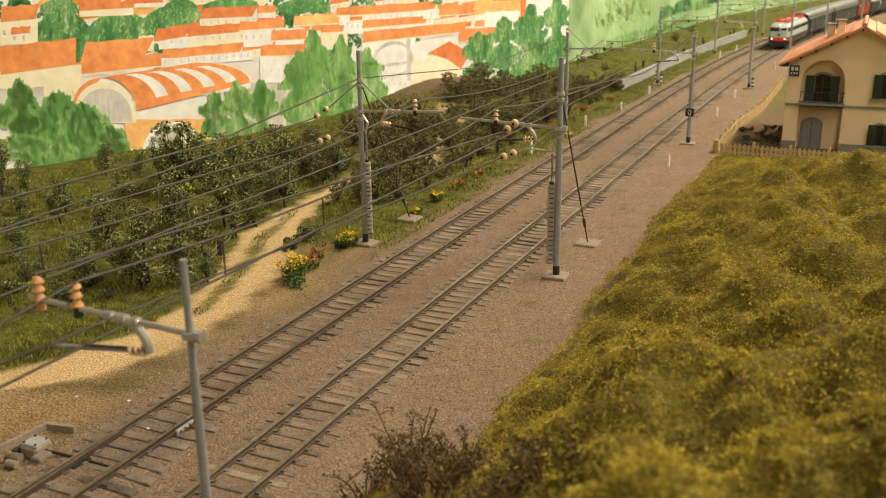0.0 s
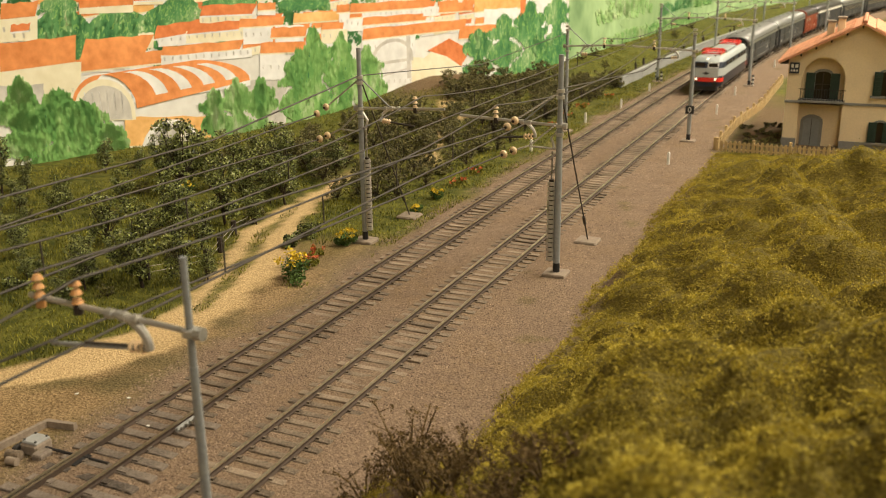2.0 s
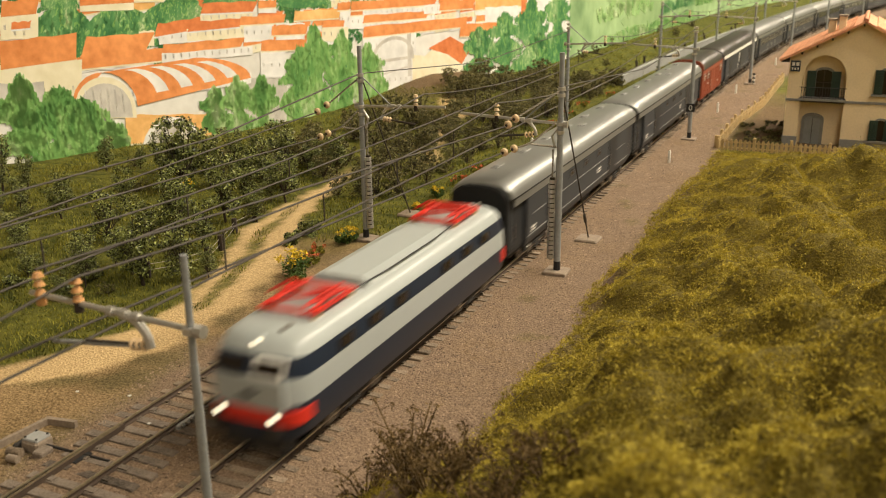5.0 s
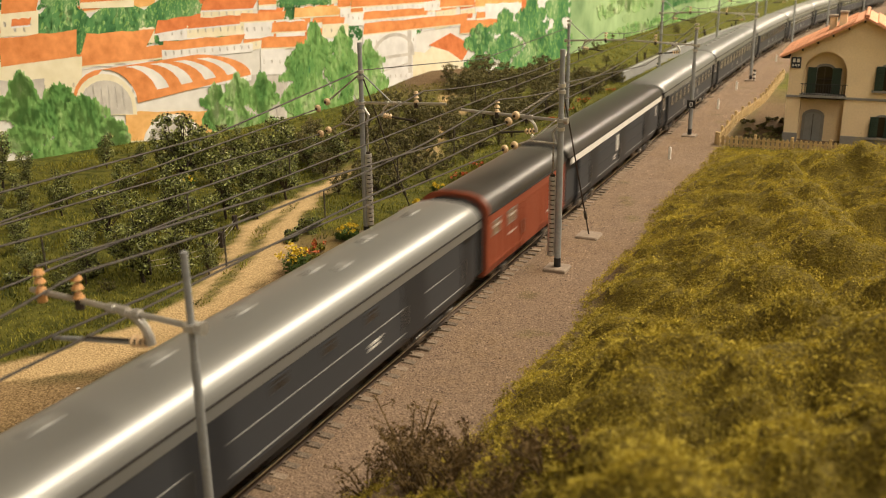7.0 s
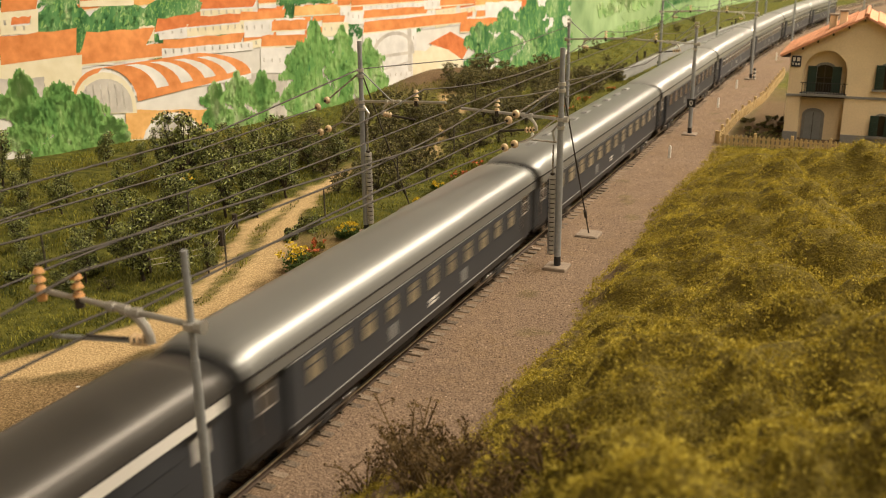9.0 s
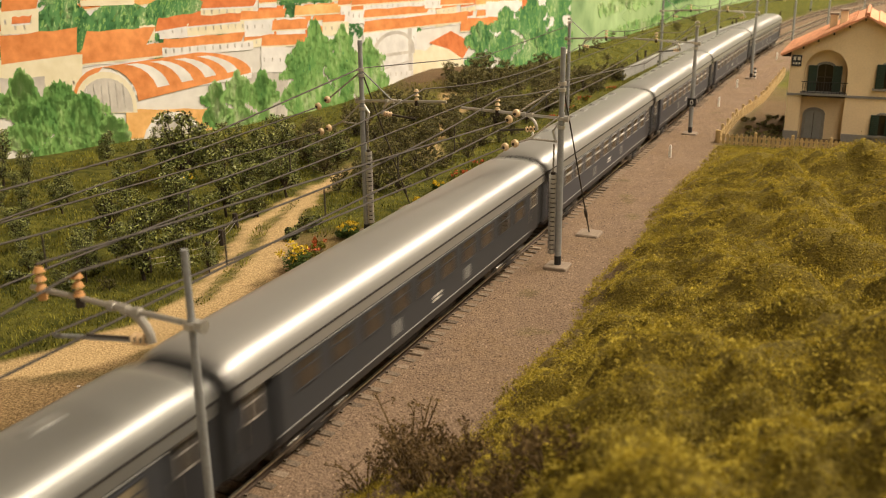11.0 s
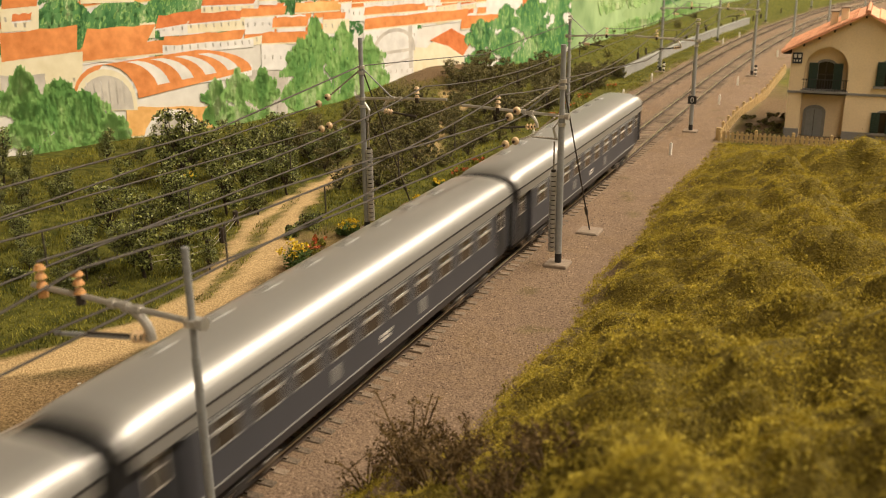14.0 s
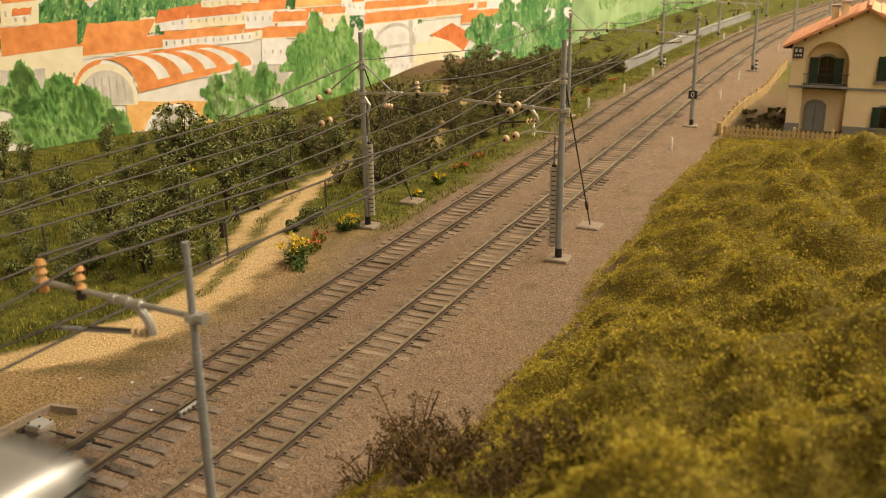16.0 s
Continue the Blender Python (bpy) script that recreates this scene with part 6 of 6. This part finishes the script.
def dark_van(length):
    t, h = coach_shell(length, "slate grey van with dark roof and white gutter", M_SLATE, M_ROOF_D, cant=M_ROOF_D)
    mb = MB()
    for sx in (-1, 1):
        x = sx * HALF
        mb.box(min(x, x + sx * 0.0005), max(x, x + sx * 0.0005), -h + 0.003, h - 0.003, 0.0336, 0.0373)
    part("white_cornice", mb, M_WHITE, t, "white band below the roof")
    for z in (0.0135, 0.0205, 0.028):
        stripe(t, z, h - ENTRY, M_TRIM if z < 0.015 else M_DARKGREY, hgt=0.0003)
    for y in (-0.07, 0.0, 0.07):
        door(t, y, 0.018, 0.011, 0.035, M_DARKGREY)
    part("notice_panel", MB().box(HALF, HALF + 0.0003, -0.016, -0.012, 0.021, 0.031), M_WHITE, t, "white notice panel")
    part("tail_panel", MB().box(HALF - TUCK, HALF - TUCK + 0.0003, h - 0.012, h - 0.009, 0.023, 0.030), M_WHITE, t, "white notice panel")
    lettering(t, -0.02, 0.018, 2, 0.006)
    return t


def red_van(length):
    t, h = coach_shell(length, "brick red short goods van with dark roof", M_VANRED, M_ROOF_D, 0.0372, 0.0462, cant=M_VANRED, tucked=False)
    rim = [(x * 1.03, z + 0.0005) for x, z in roof_outline(HALF, 0.0372, 0.0462)]
    core = [(x * 0.86, z - 0.0016) for x, z in roof_outline(HALF, 0.0372, 0.0462)]
    part("end_rim", MB().prism(rim + core[::-1], "y", -h - 0.0004, -h + 0.0012), M_VANRED, t, "red rim round the roof end")
    stripe(t, 0.0130, h - 0.003, M_VANRED, hgt=0.0006)
    stripe(t, 0.0331, h - 0.003, M_TRIM, "rain_strip", 0.0011)
    for i in range(13):
        y = -h + 0.006 + i * (2 * h - 0.012) / 12
        for sx in (-1, 1):
            x = sx * HALF
            part("side_rib", MB().box(min(x, x + sx * 0.0005), max(x, x + sx * 0.0005), y - 0.0004, y + 0.0004, 0.0105, 0.0326), M_VANRED, t)
    door(t, 0.0, 0.024, 0.0105, 0.0325, M_VANRED)
    for y in (-0.046, -0.026, 0.046):
        window(t, y, 0.0265, 0.009, 0.0058, M_CURTAIN, M_TRIM)
    lettering(t, -0.025, 0.021, 1, 0.008)
    lettering(t, 0.03, 0.017, 1, 0.008)
    return t


def day_coach(length, n, win_w, win_h, glass, side, label, roof=None, two_rows=True, ventx=(-0.004, 0.004), nv=7):
    t, h = coach_shell(length, label, side, roof or M_ROOF)
    stripe(t, 0.0128, h - ENTRY, M_TRIM)
    stripe(t, 0.0327, h - ENTRY, M_TRIM, hgt=0.0003)
    room = 2 * h - 0.050
    for i in range(n):
        window(t, -room / 2 + room * (i + 0.5) / n, 0.0232, win_w, win_h, glass, M_TRIM if two_rows else side)
    for y in (-h + 0.010, h - 0.010):
        door(t, y, 0.013, 0.0105, 0.0334, M_DARKGREY, HALF - TUCK)
        window(t, y, 0.0235, 0.005, 0.008, M_GLASS, M_CHROME, HALF - TUCK + 0.00025)
    for y in (-0.035, 0.03):
        part("class_panel", MB().box(HALF, HALF + 0.0003, y - 0.0018, y + 0.0018, 0.0155, 0.0205), M_TRIM, t, "pale class panel")
    lettering(t, 0.0, 0.0180, 2, 0.006)
    vents(t, [-room / 2 + room * (i + 0.5) / nv for i in range(nv)], 0.0462, ventx)
    return t


def locomotive(length):
    t = thing("locomotive", Matrix(), "pale grey and blue electric locomotive with red bumper and pantographs", "locomotive")
    h, w = length / 2 - 0.003, 0.0166
    # side outline of the body in steps along its length: nose rounding in plan and rake of the front
    levels = ((0.0075, 0.0), (0.0125, 0.0), (0.0185, 0.0003), (0.0260, 0.0012), (0.0330, 0.0040), (0.0365, 0.0065), (0.0385, 0.0100))
    wide = (0.92, 1.0, 1.0, 1.0, 0.97, 0.90, 0.74)

    def ring(z, rake, q):
        a, e = w * q, h - rake
        pts = []
        for sy in (-1, 1):
            for i in range(7):
                an = math.pi * i / 6
                x = a * math.copysign(abs(math.cos(an)) ** 0.42, math.cos(an)) * (1 if sy < 0 else -1)
                y = sy * (e - 0.0105 + 0.0105 * math.sin(an) ** 0.8)
                pts.append((x, y, z))
        return pts

    def shell(z0, z1, grow=0.0):
        zz = sorted({z0, z1} | {z for z, _ in levels if z0 < z < z1})
        mb = MB()
        for z in zz:
            rk = float(np.interp(z, [q[0] for q in levels], [q[1] for q in levels]))
            wd = float(np.interp(z, [q[0] for q in levels], wide))
            mb.v += [(x * (1 + grow), y * (1 + grow * 0.2), zq) for x, y, zq in ring(z, rk, wd)]
        k = 14
        for j in range(len(zz) - 1):
            mb.f += [(j * k + i, j * k + (i + 1) % k, (j + 1) * k + (i + 1) % k, (j + 1) * k + i) for i in range(k)]
        mb.f += [tuple(range(k - 1, -1, -1)), tuple(range((len(zz) - 1) * k, len(zz) * k))]
        return mb

    part("lower_body", shell(0.0080, 0.0190), M_LOCOBLUE, t, "dark blue lower body", True)
    part("middle_body", shell(0.0190, 0.0272), M_LOCOGREY, t, "pale grey body", True)
    part("window_band", shell(0.0272, 0.0332), M_LOCOBLUE, t, "dark blue window band", True)
    part("upper_body", shell(0.0332, 0.0385), M_LOCOGREY, t, "pale grey upper body", True)
    for s in (-1, 1):
        e = h + 0.0006
        ring_out = [(w * 1.015 * math.copysign(abs(math.cos(math.pi * i / 12)) ** 0.42, math.cos(math.pi * i / 12)), s * (e - 0.0105 + 0.0108 * math.sin(math.pi * i / 12) ** 0.8)) for i in range(13)]
        f = MB().prism(ring_out + [(x * 0.9, y - s * 0.002) for x, y in reversed(ring_out)], "z", 0.0128, 0.0172)
        part("bumper_band", f, M_LOCORED, t, "red bumper band round the nose")
        part("nose_panel", MB().prism([(-0.0125, 0.0176), (0.0125, 0.0176), (0.0125, 0.0272), (-0.0125, 0.0272)], "y", s * (h - 0.0016), s * (h + 0.0002)), M_LOCOGREY, t)
        part("emblem", MB().prism([(-0.0036, 0.0222), (-0.0012, 0.0206), (0.0012, 0.0206), (0.0036, 0.0222), (0.001, 0.0228), (0, 0.0238), (-0.001, 0.0228)], "y", s * (h + 0.0002), s * (h + 0.0007)), M_BOGIE, t, "winged metal emblem")
        for sx in (-1, 1):
            l = part("headlight", MB().tube((sx * 0.0098, s * (h - 0.0006), 0.0158), (sx * 0.0098, s * (h + 0.0016), 0.0158), 0.0016, None, 12), M_STEEL, t, "headlight in a chrome ring")
            part("lens", MB().tube((sx * 0.0098, s * (h + 0.0016), 0.0158), (sx * 0.0098, s * (h + 0.0021), 0.0158), 0.0010, None, 12), M_LAMP if s < 0 else M_LOCORED, l, "lit lens" if s < 0 else "unlit red lens")
            x0, x1 = sorted((sx * 0.0012, sx * 0.0122))
            yb, yt = s * (h - 0.0009), s * (h - 0.0040)
            fr, gl = MB(), MB()

            def pane(mb, a, b, z0, z1, out):
                y0 = yb + (yt - yb) * (z0 - 0.0272) / 0.006
                y1 = yb + (yt - yb) * (z1 - 0.0272) / 0.006
                mb.add([(a, y0, z0), (b, y0, z0), (b, y1, z1), (a, y1, z1), (a, y0 + s * out, z0), (b, y0 + s * out, z0), (b, y1 + s * out, z1), (a, y1 + s * out, z1)],
                       [(0, 3, 2, 1), (4, 5, 6, 7), (0, 1, 5, 4), (1, 2, 6, 5), (2, 3, 7, 6), (3, 0, 4, 7)])

            for q in ((x0, x1, 0.0278, 0.0284), (x0, x1, 0.0324, 0.0330), (x0, x0 + 0.0006, 0.0284, 0.0324), (x1 - 0.0006, x1, 0.0284, 0.0324)):
                pane(fr, *q, 0.0011)
            pane(gl, x0 + 0.0006, x1 - 0.0006, 0.0284, 0.0324, 0.0008)
            # right frame is white to show light catching it; the left keeps the blue
            wd = part("windscreen", fr, M_WHITE if sx > 0 else M_LOCOBLUE, t, "windscreen, one frame of the pair whitened as caught light")
            part("pane", gl, M_DARKWIN, wd)
            part("buffer", MB().tube((sx * 0.0100, s * (h - 0.001), 0.0112), (sx * 0.0100, s * (h + 0.0028), 0.0112), 0.0013, 0.0028, 12), M_BOGIE, t)
            for i in range(3):
                y = s * (0.020 + 0.020 * i)
                x = sx * w
                wn = part("side_window", MB().box(min(x * 0.995, x + sx * 0.0003), max(x * 0.995, x + sx * 0.0003), y - 0.0045, y + 0.0045, 0.0283, 0.0322), M_BLACK, t)
                part("pane", MB().box(min(x, x + sx * 0.0005), max(x, x + sx * 0.0005), y - 0.0038, y + 0.0038, 0.0288, 0.0318), M_DARKWIN, wn)
        tl = part("top_headlight", MB().tube((0, s * (h - 0.0085), 0.0372), (0, s * (h - 0.0060), 0.0366), 0.0011, None, 12), M_LOCOGREY, t)
        part("lens", MB().tube((0, s * (h - 0.0060), 0.0366), (0, s * (h - 0.0055), 0.0365), 0.0008, None, 12), M_LAMP if s < 0 else M_DARKWIN, tl, "lit lens" if s < 0 else "unlit lens")
        part("coupling_skirt", MB().box(-0.012, 0.012, min(s * (h - 0.006), s * (h - 0.001)), max(s * (h - 0.006), s * (h - 0.001)), 0.0035, 0.0085, 0.0008), M_BOGIE, t)
        part("horn", MB().tube((0.006, s * (h - 0.016), 0.0392), (0.006, s * (h - 0.0125), 0.0392), 0.0005, 0.0011, 8), M_STEEL, t)
        # folded pantograph
        y = s * (h - 0.036)
        p = part("pantograph", MB().box(-0.0100, 0.0100, y - 0.013, y - 0.0115, 0.0400, 0.0412).box(-0.0100, 0.0100, y + 0.0115, y + 0.013, 0.0400, 0.0412)
                 .box(-0.0104, -0.0092, y - 0.013, y + 0.013, 0.0400, 0.0412).box(0.0092, 0.0104, y - 0.013, y + 0.013, 0.0400, 0.0412), M_LOCORED, t, "red folded pantograph")
        arm = MB()
        for sx in (-1, 1):
            arm.pipe([(sx * 0.0088, y - 0.012, 0.0414), (sx * 0.0060, y + 0.011, 0.0424), (sx * 0.0078, y - 0.004, 0.0438)], 0.00065, 6)
            arm.pipe([(sx * 0.0088, y + 0.012, 0.0414), (sx * 0.0060, y - 0.011, 0.0424), (sx * 0.0078, y + 0.004, 0.0438)], 0.00065, 6)
            arm.tube((-0.0088 * sx, y - 0.01 * sx, 0.0416), (0.0088 * sx, y + 0.004 * sx, 0.0422), 0.0006, None, 6)
        part("arm", arm, M_LOCORED, p)
        for q in (-0.0035, 0.0035):
            part("contact_strip", MB().pipe([(-0.0125, y + q, 0.0424), (-0.0098, y + q, 0.0442), (0.0098, y + q, 0.0442), (0.0125, y + q, 0.0424)], 0.0006, 6), M_LOCORED, p)
        for sx in (-1, 1):
            for q in (-0.011, 0.011):
                part("insulator", MB().tube((sx * 0.0095, y + q, 0.0380), (sx * 0.0095, y + q, 0.0402), 0.0012, None, 8), M_INSUL, p)
        bogie(t, s * 0.052, 2, 0.030)
    part("roof_hatch", MB().prism([(-0.0118, 0.0384), (0.0118, 0.0384), (0.0105, 0.0402), (0.0070, 0.0412), (-0.0070, 0.0412), (-0.0105, 0.0402)], "y", -0.034, 0.034), M_LOCOGREY, t, "pale grey roof hatch")
    part("roof_cable", MB().pipe([(0.0095, -0.045, 0.0402), (0.0115, -0.02, 0.0406), (0.0115, 0.02, 0.0406), (0.0095, 0.045, 0.0402)], 0.0003, 5), M_BLACK, t)
    part("underframe", MB().box(-0.0125, 0.0125, -0.030, 0.030, 0.0035, 0.0080, 0.0008), M_BOGIE, t)
    return t


COACH_L = "silver-roofed slate grey passenger coach with a row of pale framed windows"
ENDS = (0.0, 0.1890, 0.4447, 0.7071, 0.8288, 1.0805, 1.3309, 1.6255, 1.8950, 2.1509, 2.4120, 2.6750, 2.9410)
LEN = [b - a for a, b in zip(ENDS, ENDS[1:])]
TRAIN = [locomotive(LEN[0]), luggage_van(LEN[1]), luggage_van(LEN[2]), red_van(LEN[3]), dark_van(LEN[4]),
         day_coach(LEN[5], 11, 0.0072, 0.0075, M_CURTAIN, M_SLATE, "slate grey sleeping coach with small windows coloured cream as if lit", two_rows=False, ventx=(), nv=1),
         day_coach(LEN[6], 12, 0.0105, 0.0078, M_CURTAIN, M_SLATE, "long slate grey coach with windows coloured cream as if lit and bright roof", two_rows=False, ventx=(-0.002,), nv=9),
         day_coach(LEN[7], 10, 0.0125, 0.0086, M_GLASS, M_SLATE, "slate grey coach with wide dark windows and smooth bright roof", M_ROOF_P, two_rows=False, ventx=(), nv=1)]
for q in LEN[8:]:
    TRAIN.append(day_coach(q, 10, 0.0125, 0.0084, M_GLASS, M_SLATE_B, COACH_L, M_ROOF_P, ventx=(-0.0055,), nv=8))


def vehicle_pose(s0, length):
    """The pose of a vehicle whose front end is at s0: both bogies stand on the line."""
    a, b = line(s0 + length * 0.18)[0], line(s0 + length * 0.82)[0]
    d = b - a
    c = (a + b) / 2
    return pose(c.x, c.y, 0, 0, 0, -math.degrees(math.atan2(d.x, d.y)))


def front(t):
    """Where the front of the train is at t seconds: an even speed, a little slower at the end."""
    return 0.6211 + 0.2757 * (3.5 - t) + 0.017 * float(smooth(14.4, 15.6, t))


def motions():
    times = [i * 0.5 for i in range(33)]
    for ob, s, q in zip(TRAIN, ENDS, LEN):
        walk(ob, [(t, vehicle_pose(front(t) + s, q)) for t in times])

motions()
